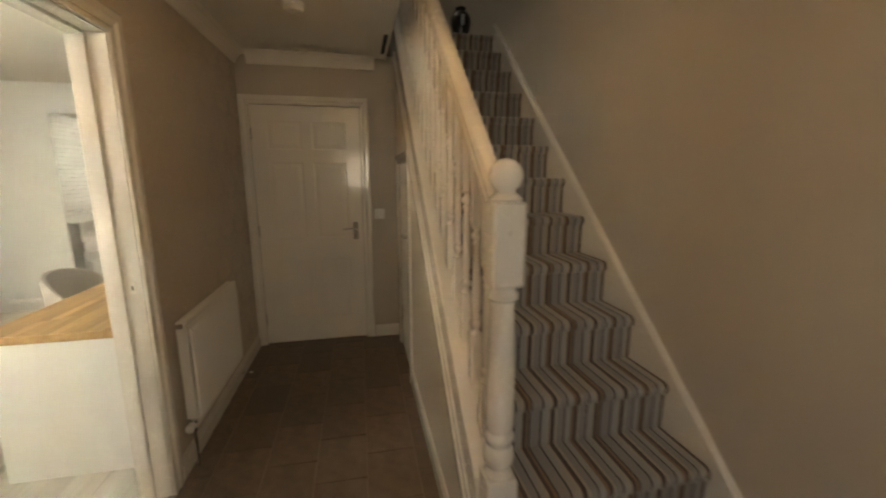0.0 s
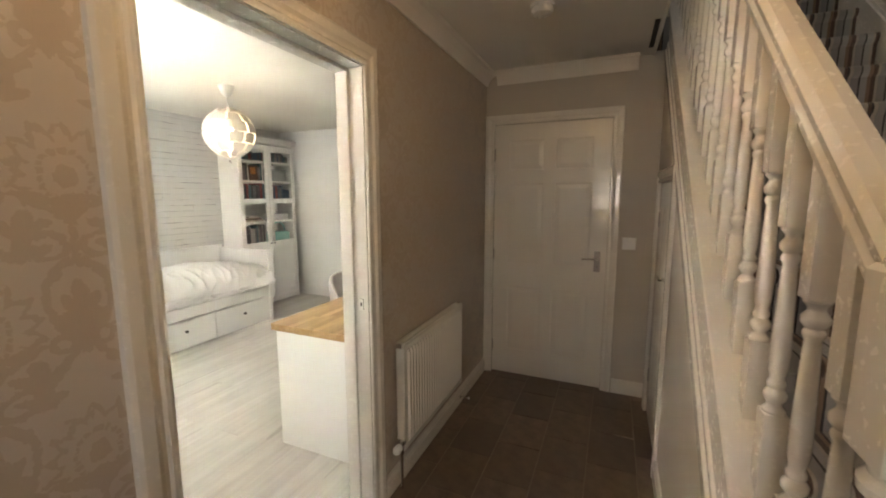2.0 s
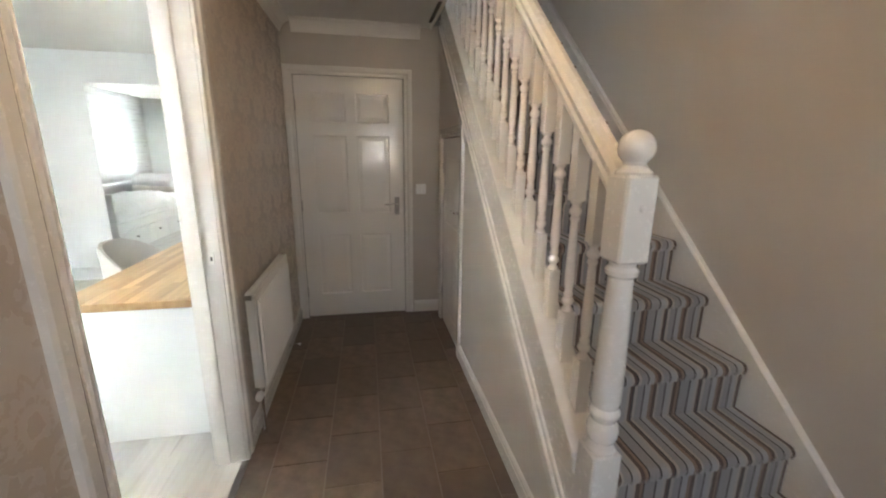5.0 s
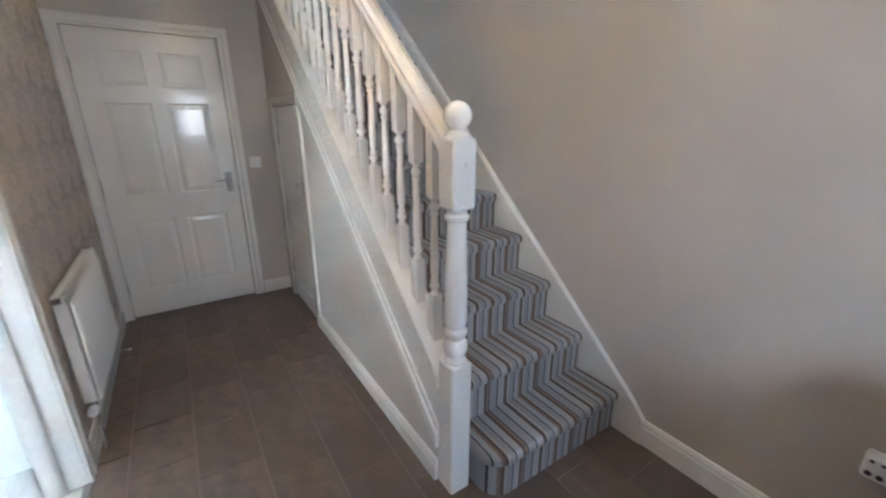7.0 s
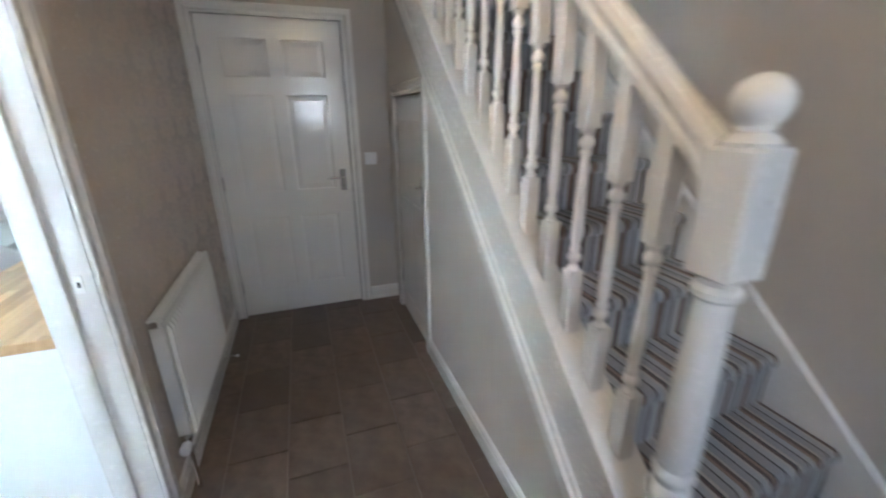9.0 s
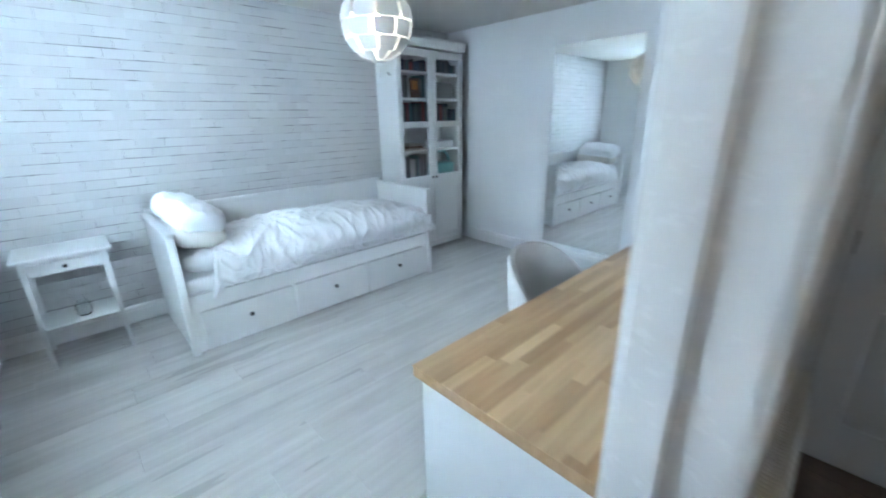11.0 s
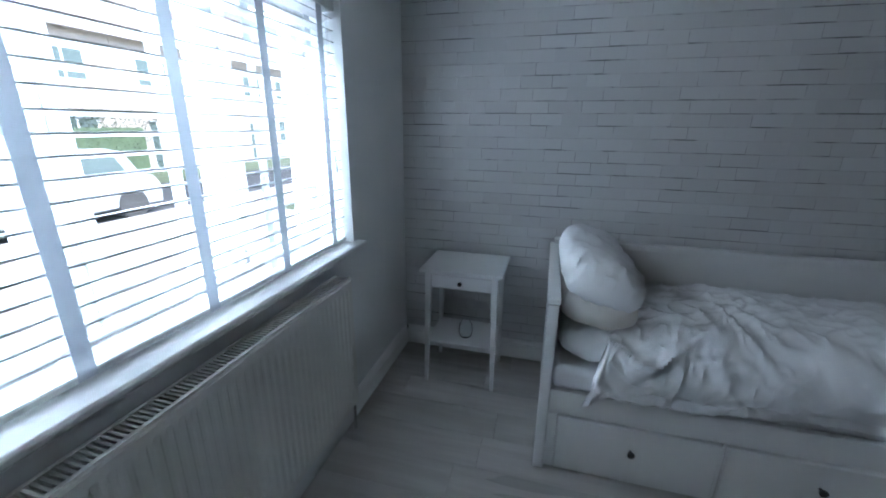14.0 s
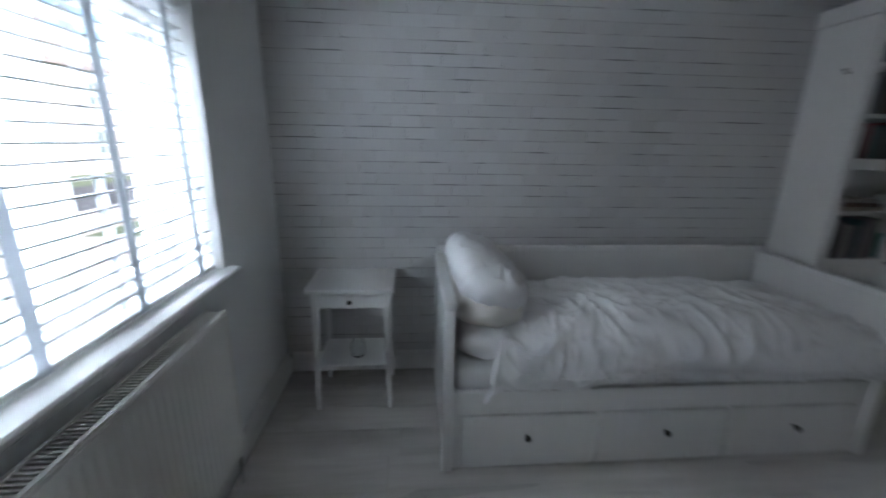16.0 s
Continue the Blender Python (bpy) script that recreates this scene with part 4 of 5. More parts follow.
def duvet_mesh():
    """A rumpled cover: across the bed it lies on the mattress, rounds the front edge and hangs."""
    bm = bmesh.new()
    NU, NV = 200, 110
    rows = []
    for i in range(NU + 1):
        u = i / NU
        row = []
        for j in range(NV + 1):
            v = j / NV
            y0 = 2.64 - 0.20 * v ** 1.5 + 0.012 * noise.noise(Vector((v * 4, 2, 0)))
            y = y0 + (4.298 + 0.085 * max(0, v - 0.70) / 0.30 - y0) * u
            hang = 0.178 + 0.022 * noise.noise(Vector((y * 1.7, 7, 0))) + 0.060 * max(0, 0.055 - u) / 0.055 + 0.02 * max(0, u - 0.8)
            s = v * (0.66 + hang)
            if s < 0.60:
                x, z, nx, nz = BX0 + 0.06 + s, 0.632, 0.0, 1.0
            else:
                t = min(1.0, (s - 0.60) / 0.16)
                a = t * math.pi / 2
                x, z, nx, nz = BX0 + 0.66 + 0.125 * math.sin(a), 0.632 - 0.125 * (1 - math.cos(a)), math.sin(a), math.cos(a)
                if t >= 1.0:
                    z -= s - 0.76
                    x += 0.010 * math.sin((s - 0.76) * 9)
                x += 0.035 * max(0, u - 0.75) / 0.25 * math.sin(a)
            puff = 0.105 * math.sin(math.pi * min(1, max(0, v * 1.05))) ** 0.7 * math.sin(math.pi * min(1, u * 1.02 + 0.03)) ** 0.4
            wr = 0.022 * fbm((x * 1.6, y * 1.6, z * 1.6), 2)
            wx, wy = 0.07 * noise.noise(Vector((y * 4, x * 4, 1))), 0.09 * noise.noise(Vector((x * 4, y * 4, 5)))
            a1, a2 = (x + wx) * 0.78 + (y + wy) * 0.62, (y + wy) * 0.78 - (x + wx) * 0.62
            crisp = 0.50 + 0.50 * max(0.0, 1 - u * 2.2) + 0.30 * max(0.0, u - 0.75) / 0.25
            k1 = max(0, ridge((a1 * 2.2, a2 * 7.0, z * 5)) - 0.52) / 0.48
            k2 = max(0, ridge((a1 * 9.0 + 4, a2 * 4.0, z * 7 + 9)) - 0.55) / 0.45
            k3 = max(0, ridge((a1 * 20, a2 * 15 + 3, z * 16)) - 0.60) / 0.40
            cre = 0.020 * k1 ** 1.3 * (0.5 + 0.5 * crisp) + 0.018 * k2 ** 1.2 * crisp + 0.008 * k3 * crisp
            fold = 0.004 * math.sin(y * 15 + 3.0 * noise.noise(Vector((y * 2, 3, z * 3)))) * max(0, v - 0.72) / 0.28
            d = puff + wr + cre + fold
            row.append(bm.verts.new((x + nx * d, y + 0.01 * noise.noise(Vector((x * 5, y * 5, 3))), max(z + nz * d, 0.40 if v < 0.75 else 0.0))))
        rows.append(row)
    for a, b in zip(rows, rows[1:]):
        for j in range(NV):
            bm.faces.new((a[j], a[j + 1], b[j + 1], b[j]))
    return bm


duvet = solid("duvet", duvet_mesh(), M_COTTON, "rumpled white cotton duvet hanging over the bed front", "duvet", smooth=True)
mod = duvet.modifiers.new("thickness", "SOLIDIFY")
mod.thickness, mod.offset = 0.022, -1


def pillow(label, m, lx, ly, h, seed, mat, wr=0.012):
    bm = bmesh.new()
    N = 36
    sides = []
    for sgn in (1, -1):
        rows = []
        for i in range(N + 1):
            u = -1 + 2 * i / N
            row = []
            for j in range(N + 1):
                v = -1 + 2 * j / N
                pin = 1 - 0.07 * (1 - abs(u) ** 2.5) * abs(v) ** 3
                pinu = 1 - 0.07 * (1 - abs(v) ** 2.5) * abs(u) ** 3
                z = h * (max(0, 1 - abs(u) ** 5.0) * max(0, 1 - abs(v) ** 2.3)) ** 0.5
                pull = 1 - 0.20 * (abs(u) * abs(v)) ** 2
                k = (u * 2.1 + seed, v * 2.1, sgn * 2.0 + seed)
                edge = max(abs(u), abs(v))
                w = wr * fbm(k, 4) + wr * 1.4 * edge * max(0, ridge((u * 3 + seed + v, v * 3.3, seed)) - 0.5)
                row.append((u * lx * pinu * pull, v * ly * pin * pull, sgn * z + (w if edge < 1 else 0)))
            rows.append(row)
        sides.append([[bm.verts.new(p) for p in r] for r in rows])
    for s in sides:
        for a, b in zip(s, s[1:]):
            for j in range(N):
                bm.faces.new((a[j], a[j + 1], b[j + 1], b[j]))
    bmesh.ops.remove_doubles(bm, verts=bm.verts, dist=1e-5)
    return solid("pillow", moved(bm, m), mat, label, "pillow", group="pillows on the day bed", smooth=True)


M_LINEN = paint("off_white_linen", (0.70, 0.67, 0.62), 0.85, 0.04, 500, 0.25, 0.0008)
pillow("white pillow at the bottom of the stack", pose(-3.06, 2.500, 0.584, 0, 0, 0), 0.345, 0.195, 0.086, 1, M_COTTON)
pillow("off-white pillow in the middle of the stack", pose(-3.05, 2.480, 0.752, -4, 1, -2), 0.345, 0.178, 0.088, 7, M_LINEN, 0.008)
pillow("plump creased white pillow on top of the stack", pose(-3.03, 2.470, 0.868, -23, 2, 2), 0.350, 0.184, 0.098, 11, M_COTTON, 0.017)

# ---- nightstand ----
NSX0, NSX1, NSY0, NSY1 = -3.515, -3.146, 1.588, 2.045
ns = thing("nightstand", "small white nightstand with one drawer, beside the bed", "nightstand", (-3.34, 1.82, 0))
part("top", box((NSX0, NSY0, 0.692), (NSX1, NSY1, 0.712), 0.004), M_BEDWHITE, ns)
body = part("drawer_case", box((NSX0 + 0.045, NSY0 + 0.055, 0.592), (NSX1 - 0.045, NSY1 - 0.055, 0.692), 0.002), M_BEDWHITE, ns)
dr = part("drawer_front", box((NSX1 - 0.046, NSY0 + 0.062, 0.600), (NSX1 - 0.036, NSY1 - 0.062, 0.672), 0.002), M_BEDWHITE, ns)
part("knob", moved(lathe([(0.005, 0), (0.005, 0.010), (0.012, 0.016), (0.012, 0.022), (0.006, 0.026), (0.002, 0.027)], 14), pose(NSX1 - 0.036, 1.812, 0.638, 0, 90)), M_BLACK, dr, "dark round knob", smooth=True)
for x, sx in ((NSX0 + 0.04, -1), (NSX1 - 0.04, 1)):
    for y, sy in ((NSY0 + 0.045, -1), (NSY1 - 0.045, 1)):
        bm = bmesh.new()
        lo = [bm.verts.new((x + sx * 0.014 + a * 0.009, y + sy * 0.012 + b * 0.009, 0)) for a, b in ((-1, -1), (1, -1), (1, 1), (-1, 1))]
        hi = [bm.verts.new((x + a * 0.017, y + b * 0.017, 0.692)) for a, b in ((-1, -1), (1, -1), (1, 1), (-1, 1))]
        bm.faces.new(lo[::-1])
        bm.faces.new(hi)
        for i in range(4):
            j = (i + 1) % 4
            bm.faces.new((lo[i], lo[j], hi[j], hi[i]))
        part("leg", bm, M_BEDWHITE, ns)
part("lower_shelf", box((NSX0 + 0.03, NSY0 + 0.035, 0.248), (NSX1 - 0.03, NSY1 - 0.035, 0.266), 0.003), M_BEDWHITE, ns)
jar = solid("glass_jar", lathe([(0.030, 0), (0.036, 0.006), (0.042, 0.04), (0.038, 0.075), (0.026, 0.095), (0.026, 0.105), (0.023, 0.105), (0.023, 0.095), (0.035, 0.073), (0.038, 0.04), (0.030, 0.010), (0.002, 0.008)], 20, (-3.28, 1.83, 0.2665)), M_VASEGLASS, "small clear glass jar on the nightstand shelf", "jar", smooth=True)

# ---- bookcase ----
KX0, KX1, KY0, KY1, KZ = -3.555, -3.225, 4.435, 5.345, 2.10
bc = thing("bookcase", "tall white bookcase with glazed doors full of books", "bookcase", (-3.4, 4.92, 0))
for y0 in (KY0, KY1 - 0.022):
    part("side_panel", box((KX0, y0, 0.0), (KX1, y0 + 0.022, KZ), 0.002), M_BEDWHITE, bc)
part("back_board", box((KX0, KY0 + 0.022, 0.05), (KX0 + 0.010, KY1 - 0.022, KZ)), M_BEDWHITE, bc)
part("plinth", box((KX1 - 0.02, KY0 + 0.022, 0.02), (KX1 + 0.004, KY1 - 0.022, 0.075), 0.003), M_BEDWHITE, bc)
part("cornice", prism([(KX0, KZ), (KX1 + 0.022, KZ), (KX1 + 0.026, KZ + 0.03), (KX1 + 0.050, KZ + 0.065), (KX1 + 0.052, KZ + 0.085), (KX0, KZ + 0.085)], KY0 - 0.022, KY1 + 0.022, "y", 0.002), M_BEDWHITE, bc)
SHELVES = [0.80, 1.115, 1.375, 1.635, 1.885]
for z in [0.075] + SHELVES:
    part("shelf", box((KX0 + 0.010, KY0 + 0.022, z - 0.022), (KX1 - 0.020, KY1 - 0.022, z), 0.001), M_BEDWHITE, bc)
for y0, y1, yk in ((KY0 + 0.003, 4.888, 4.863), (4.892, KY1 - 0.003, 4.917)):
    st, fr = 0.058, bmesh.new()
    for lo, hi in (((y0, 0.08), (y0 + st, 2.085)), ((y1 - st, 0.08), (y1, 2.085)), ((y0 + st, 2.015), (y1 - st, 2.085)), ((y0 + st, 1.345), (y1 - st, 1.405)), ((y0 + st, 0.765), (y1 - st, 0.845)), ((y0 + st, 0.08), (y1 - st, 0.15))):
        box((KX1 - 0.016, lo[0], lo[1]), (KX1 + 0.004, hi[0], hi[1]), 0.002, fr)
    dr = part("door", fr, M_BEDWHITE, bc)
    part("lower_panel", box((KX1 - 0.012, y0 + st - 0.004, 0.146), (KX1 - 0.004, y1 - st + 0.004, 0.769)), M_BEDWHITE, dr)
    for z0, z1 in ((0.845, 1.345), (1.405, 2.015)):
        g = part("glass_pane", box((KX1 - 0.010, y0 + st - 0.004, z0 - 0.004), (KX1 - 0.006, y1 - st + 0.004, z1 + 0.004)), M_GLASS, dr, "clear glass pane")
        g.visible_shadow = False
    part("knob", moved(lathe([(0.005, 0), (0.005, 0.010), (0.012, 0.016), (0.012, 0.022), (0.006, 0.026), (0.002, 0.027)], 12), pose(KX1 + 0.004, yk, 0.822, 0, 90)), M_BLACK, dr, "dark round knob", smooth=True)

BOOK_TONES = [(0.06, 0.06, 0.07), (0.10, 0.08, 0.09), (0.20, 0.19, 0.20), (0.35, 0.33, 0.32), (0.05, 0.08, 0.13), (0.22, 0.06, 0.06), (0.12, 0.12, 0.13), (0.08, 0.14, 0.16)]
BOOK_MATS = [paint("book_cover", c, 0.5, 0.08, 200, 0.1) for c in BOOK_TONES]
M_PAGES = paint("book_pages", (0.68, 0.64, 0.55), 0.9, 0.06, 300, 0.2)


def book(y, z, w, h, d, mat, lean=0.0):
    """A closed book standing with its spine to the front."""
    b = thing("book", "upright dark-covered book behind the bookcase glass", "book", (KX1 - 0.06 - d / 2, y + w / 2, z), "books in the bookcase")
    m = pose(KX1 - 0.05, y, z, lean, 0, 0)
    bm = box((-d, 0, 0), (0, 0.003, h))
    box((-d, w - 0.003, 0), (0, w, h), 0, bm)
    box((-0.004, 0.003, 0), (0.001, w - 0.003, h), 0, bm)
    part("cover", moved(bm, m), mat, b)
    part("pages", moved(box((-d + 0.004, 0.003, 0.003), (-0.004, w - 0.003, h - 0.004)), m), M_PAGES, b)


rb = random.Random(5)
for z, y0, y1, h0 in ((0.80, 4.53, 4.86, 0.25), (1.375, 4.53, 4.86, 0.21), (1.375, 4.97, 5.20, 0.20), (1.635, 4.51, 4.64, 0.20), (1.635, 4.78, 4.86, 0.2), (1.885, 4.53, 4.86, 0.10), (1.885, 4.97, 5.29, 0.11)):
    y = y0
    while y < y1 - 0.03:
        w = rb.uniform(0.016, 0.042)
        book(y, z, w, h0 + rb.uniform(-0.03, 0.02), rb.uniform(0.15, 0.2), rb.choice(BOOK_MATS))
        y += w + 0.002
for k, (dz, col) in enumerate(((0.0, (0.45, 0.40, 0.34)), (0.022, (0.16, 0.10, 0.08)), (0.047, (0.50, 0.47, 0.42)))):
    solid("book", box((KX1 - 0.24, 4.55 + 0.02 * k, 1.115 + dz), (KX1 - 0.05, 4.83 - 0.03 * k, 1.115 + dz + 0.020), 0.003), paint("flat_book_cover", col, 0.5), "book lying flat on a shelf of the bookcase", "book", group="books in the bookcase")
pic = thing("picture_card", "small orange and dark picture card on a bookcase shelf", "picture", (KX1 - 0.12, 4.72, 1.635))
part("card", moved(box((-0.006, -0.075, 0), (0.0, 0.075, 0.19), 0.001), pose(KX1 - 0.06, 4.72, 1.635, 0, -4, 0)), paint("card_brown", (0.13, 0.07, 0.05), 0.5), pic)
part("picture", moved(box((0.0, -0.045, 0.08), (0.0015, 0.030, 0.165)), pose(KX1 - 0.06, 4.72, 1.635, 0, -4, 0)), paint("card_orange", (0.42, 0.17, 0.05), 0.5), pic)
solid("folded_cloth", box((KX1 - 0.25, 4.99, 1.1155), (KX1 - 0.06, 5.27, 1.195), 0.018, seg=3), M_COTTON, "folded white cloth on a bookcase shelf", "cloth", smooth=True)
toy = thing("toy_basket", "mint green plastic basket behind the bookcase glass", "basket", (KX1 - 0.14, 5.14, 0.80))
M_MINT = paint("mint_plastic", (0.22, 0.46, 0.46), 0.4, 0.05)
part("tub", box((KX1 - 0.23, 5.00, 0.8005), (KX1 - 0.06, 5.28, 0.95), 0.02, seg=3), M_MINT, toy, smooth=True)
bm = bmesh.new()
for k in range(12):
    a0, a1 = math.pi * k / 12, math.pi * (k + 1) / 12
    join(bm, rod((KX1 - 0.14, 5.14 - 0.12 * math.cos(a0), 0.95 + 0.13 * math.sin(a0)), (KX1 - 0.14, 5.14 - 0.12 * math.cos(a1), 0.95 + 0.13 * math.sin(a1)), 0.011, 8))
part("hoop_handle", bm, M_MINT, toy)
solid("storage_box", box((KX1 - 0.27, 5.205, 1.3755), (KX1 - 0.06, 5.31, 1.53), 0.006), paint("dark_blue_card", (0.06, 0.09, 0.14), 0.6), "dark blue box on a bookcase shelf", "box")
solid("storage_box", box((KX1 - 0.27, 5.05, 1.6355), (KX1 - 0.10, 5.30, 1.80), 0.006), paint("grey_card", (0.28, 0.29, 0.29), 0.6), "grey box on a bookcase shelf", "box")
tag = thing("wall_hook", "small dark hook on the side of the bookcase", "hook", (-3.36, KY0, 1.80))
for dx, dz in ((0.0, 0.0), (0.018, -0.018)):
    part("hook", moved(lathe([(0.007, 0), (0.009, 0.008), (0.002, 0.010)], 10), pose(-3.34 + dx, KY0, 1.86 + dz, 90)), M_BLACK, tag)

# ---- pendant lamp ----
PX, PY, PZ, PR = -2.075, 3.42, 1.963, 0.198
pen = thing("pendant_lamp", "round white slatted pendant lamp, lit, on the bedroom ceiling", "pendant lamp", (PX, PY, HC))
part("ceiling_cup", lathe([(0.062, 0), (0.060, -0.008), (0.045, -0.055), (0.020, -0.085), (0.006, -0.092)], 24, (PX, PY, HC)), M_SHADE, pen, smooth=True)
part("cable", rod((PX, PY, PZ + 0.10), (PX, PY, HC - 0.085), 0.004, 8), M_SHADE, pen)
part("lamp_holder", lathe([(0.024, 0.045), (0.026, 0.10), (0.016, 0.115), (0.005, 0.12)], 16, (PX, PY, PZ)), M_SHADE, pen, smooth=True)
part("bulb", lathe([(0.002, -0.055)] + [(0.042 * math.sin(radians(a)), -0.013 - 0.042 * math.cos(radians(a))) for a in range(15, 140, 15)] + [(0.018, 0.045)], 18, (PX, PY, PZ)), M_LED, pen, "glowing warm bulb", smooth=True)


def shade_piece(a0, a1, e0, e1, r):
    bm = bmesh.new()
    outer, inner = [], []
    NA, NE = 4, 4
    for rr, store in ((r, outer), (r - 0.004, inner)):
        for i in range(NA + 1):
            row = []
            for j in range(NE + 1):
                a, e = radians(a0 + (a1 - a0) * i / NA), radians(e0 + (e1 - e0) * j / NE)
                row.append(bm.verts.new((PX + rr * math.cos(e) * math.cos(a), PY + rr * math.cos(e) * math.sin(a), PZ + rr * math.sin(e))))
            store.append(row)
    for g in (outer, inner):
        for i in range(NA):
            for j in range(NE):
                bm.faces.new((g[i][j], g[i + 1][j], g[i + 1][j + 1], g[i][j + 1]))
    for i in range(NA):
        for j in (0, NE):
            bm.faces.new((outer[i][j], outer[i + 1][j], inner[i + 1][j], inner[i][j]))
    for j in range(NE):
        for i in (0, NA):
            bm.faces.new((outer[i][j], outer[i][j + 1], inner[i][j + 1], inner[i][j]))
    return bm


# Nine columns of overlapping plates; the slits between them step from side to side.
BANDS = [(-76, -51), (-49.4, -26), (-24.4, -1), (0.6, 24), (25.6, 49), (50.6, 75)]
for k in range(9):
    for q, (e0, e1) in enumerate(BANDS):
        step = 4.0 if q % 2 else -4.0
        slit = 2.6 / max(0.45, math.cos(radians((e0 + e1) / 2)))
        out_by = 0.007 if (q + k) % 2 else 0.0
        part("shade_panel", shade_piece(40 * k + step + slit, 40 * k + 40 + step - slit, e0, e1, PR + out_by), M_SHADE, pen, smooth=True)
    part("shade_rib", shade_piece(40 * k + 19.2, 40 * k + 20.8, -80, 80, PR - 0.006), M_SHADE, pen)
part("hub", lathe([(0.040, -0.006), (0.042, 0.0), (0.030, 0.008), (0.004, 0.010)], 18, (PX, PY, PZ - PR + 0.002)), M_SHADE, pen, smooth=True)
part("hub", lathe([(0.040, -0.008), (0.042, 0.0), (0.030, 0.006), (0.006, 0.008)], 18, (PX, PY, PZ + PR - 0.004)), M_SHADE, pen, smooth=True)
part("pull_cord", rod((PX, PY, PZ - PR - 0.075), (PX, PY, PZ - PR), 0.0015, 6), M_SHADE, pen)
part("cord_knob", lathe([(0.002, 0), (0.007, 0.004), (0.007, 0.012), (0.002, 0.018)], 10, (PX, PY, PZ - PR - 0.092)), M_SHADE, pen)

# ---- desk, chair and mirror ----
desk = thing("desk", "white desk with an oak block worktop against the hall wall", "desk", (-0.46, 3.3, 0))
part("end_panel", box((-0.785, 2.580, 0.0), (XH0 - 0.018, 2.610, 0.694), 0.002), M_BEDWHITE, desk)
part("end_panel", box((-0.765, 4.165, 0.0), (XH0 - 0.018, 4.195, 0.694), 0.002), M_BEDWHITE, desk)
part("modesty_panel", box((XH0 - 0.05, 2.610, 0.25), (XH0 - 0.03, 4.165, 0.694), 0.002), M_BEDWHITE, desk)
top = part("worktop", box((-0.795, 2.552, 0.695), (XH0 - 0.004, 4.245, 0.7325), 0.003), M_BLOCK, desk, "oiled oak worktop of glued staves")
rs = random.Random(3)
x = -0.795
bpy.context.view_layer.update()
while x < XH0 - 0.02:
    w = min(0.042, XH0 - 0.004 - x)
    y = 2.553 - rs.uniform(0, 0.3)
    while y < 4.244:
        y1 = y + rs.uniform(0.30, 0.60)
        a, b = max(y, 2.552), min(y1, 4.245)
        if b - a > 0.01:
            part("stave", box((x + 0.0002, a + 0.0002, 0.7315), (x + w - 0.0002, b - 0.0002, 0.7345)), M_BLOCK, top)
        y = y1
    x += w

chair = thing("tub_chair", "beige upholstered chair with a curved back at the desk", "chair", (-0.86, 3.55, 0))
bm = bmesh.new()
rows = []
for i in range(25):
    a = radians(90 + 180 * i / 24)
    hh = 0.82 - 0.18 * (1 - math.sin(math.pi * i / 24)) ** 1.4
    ring = []
    for r_, z_ in ((0.235, 0.40), (0.255, 0.55), (0.265, hh - 0.03), (0.255, hh), (0.235, hh - 0.005), (0.222, hh - 0.04), (0.215, 0.55), (0.20, 0.40)):
        ring.append(bm.verts.new((-0.86 + r_ * math.cos(a), 3.55 + r_ * math.sin(a), z_)))
    rows.append(ring)
for a, b in zip(rows, rows[1:]):
    for j in range(8):
        bm.faces.new((a[j], a[(j + 1) % 8], b[(j + 1) % 8], b[j]))
bm.faces.new(rows[0])
bm.faces.new(rows[-1][::-1])
part("backrest", bm, M_FABRIC, chair, smooth=True)
part("seat", lathe([(0.19, 0.36), (0.215, 0.375), (0.222, 0.42), (0.20, 0.455), (0.10, 0.465), (0.002, 0.466)], 28, (-0.86, 3.55, 0)), M_FABRIC, chair, smooth=True)
for dx, dy in ((-0.13, -0.13), (0.13, -0.13), (-0.13, 0.13), (0.13, 0.13)):
    part("leg", rod((-0.86 + dx * 1.35, 3.55 + dy * 1.35, 0), (-0.86 + dx, 3.55 + dy, 0.37), 0.013), M_BLOCK, chair)

mir = thing("wall_mirror", "large frameless mirror on the white bedroom wall", "mirror", (-1.75, YN, 0.19))
part("mirror_backing", box((-2.155, YN - 0.012, 0.185), (-1.345, YN - 0.001, 2.055), 0.001), M_SATIN, mir)
part("mirror_glass", box((-2.150, YN - 0.018, 0.190), (-1.350, YN - 0.0121, 2.050), 0.0015), M_MIRROR, mir, "silvered glass")

# ---- hall things ----
fd = thing("door_3", "white front door with a small frosted glass pane", "door", (0.7, YF - 0.06, 0), kind="structure")
bm = bmesh.new()
for lo, hi in (((FX0, 0.0), (0.70, FZ)), ((1.14, 0.0), (FX1, FZ)), ((0.70, 0.0), (1.14, 1.19)), ((0.70, 1.81), (1.14, FZ))):
    box((lo[0], YF - 0.09, lo[1]), (hi[0], YF - 0.03, hi[1]), 0.002, bm)
part("door_leaf", bm, M_GLOSS, fd)
part("frosted_pane", box((0.695, YF - 0.065, 1.185), (1.145, YF - 0.055, 1.815)), glass("frosted_glass", (1, 1, 1), 0.4), fd, "frosted glass panel").visible_shadow = False

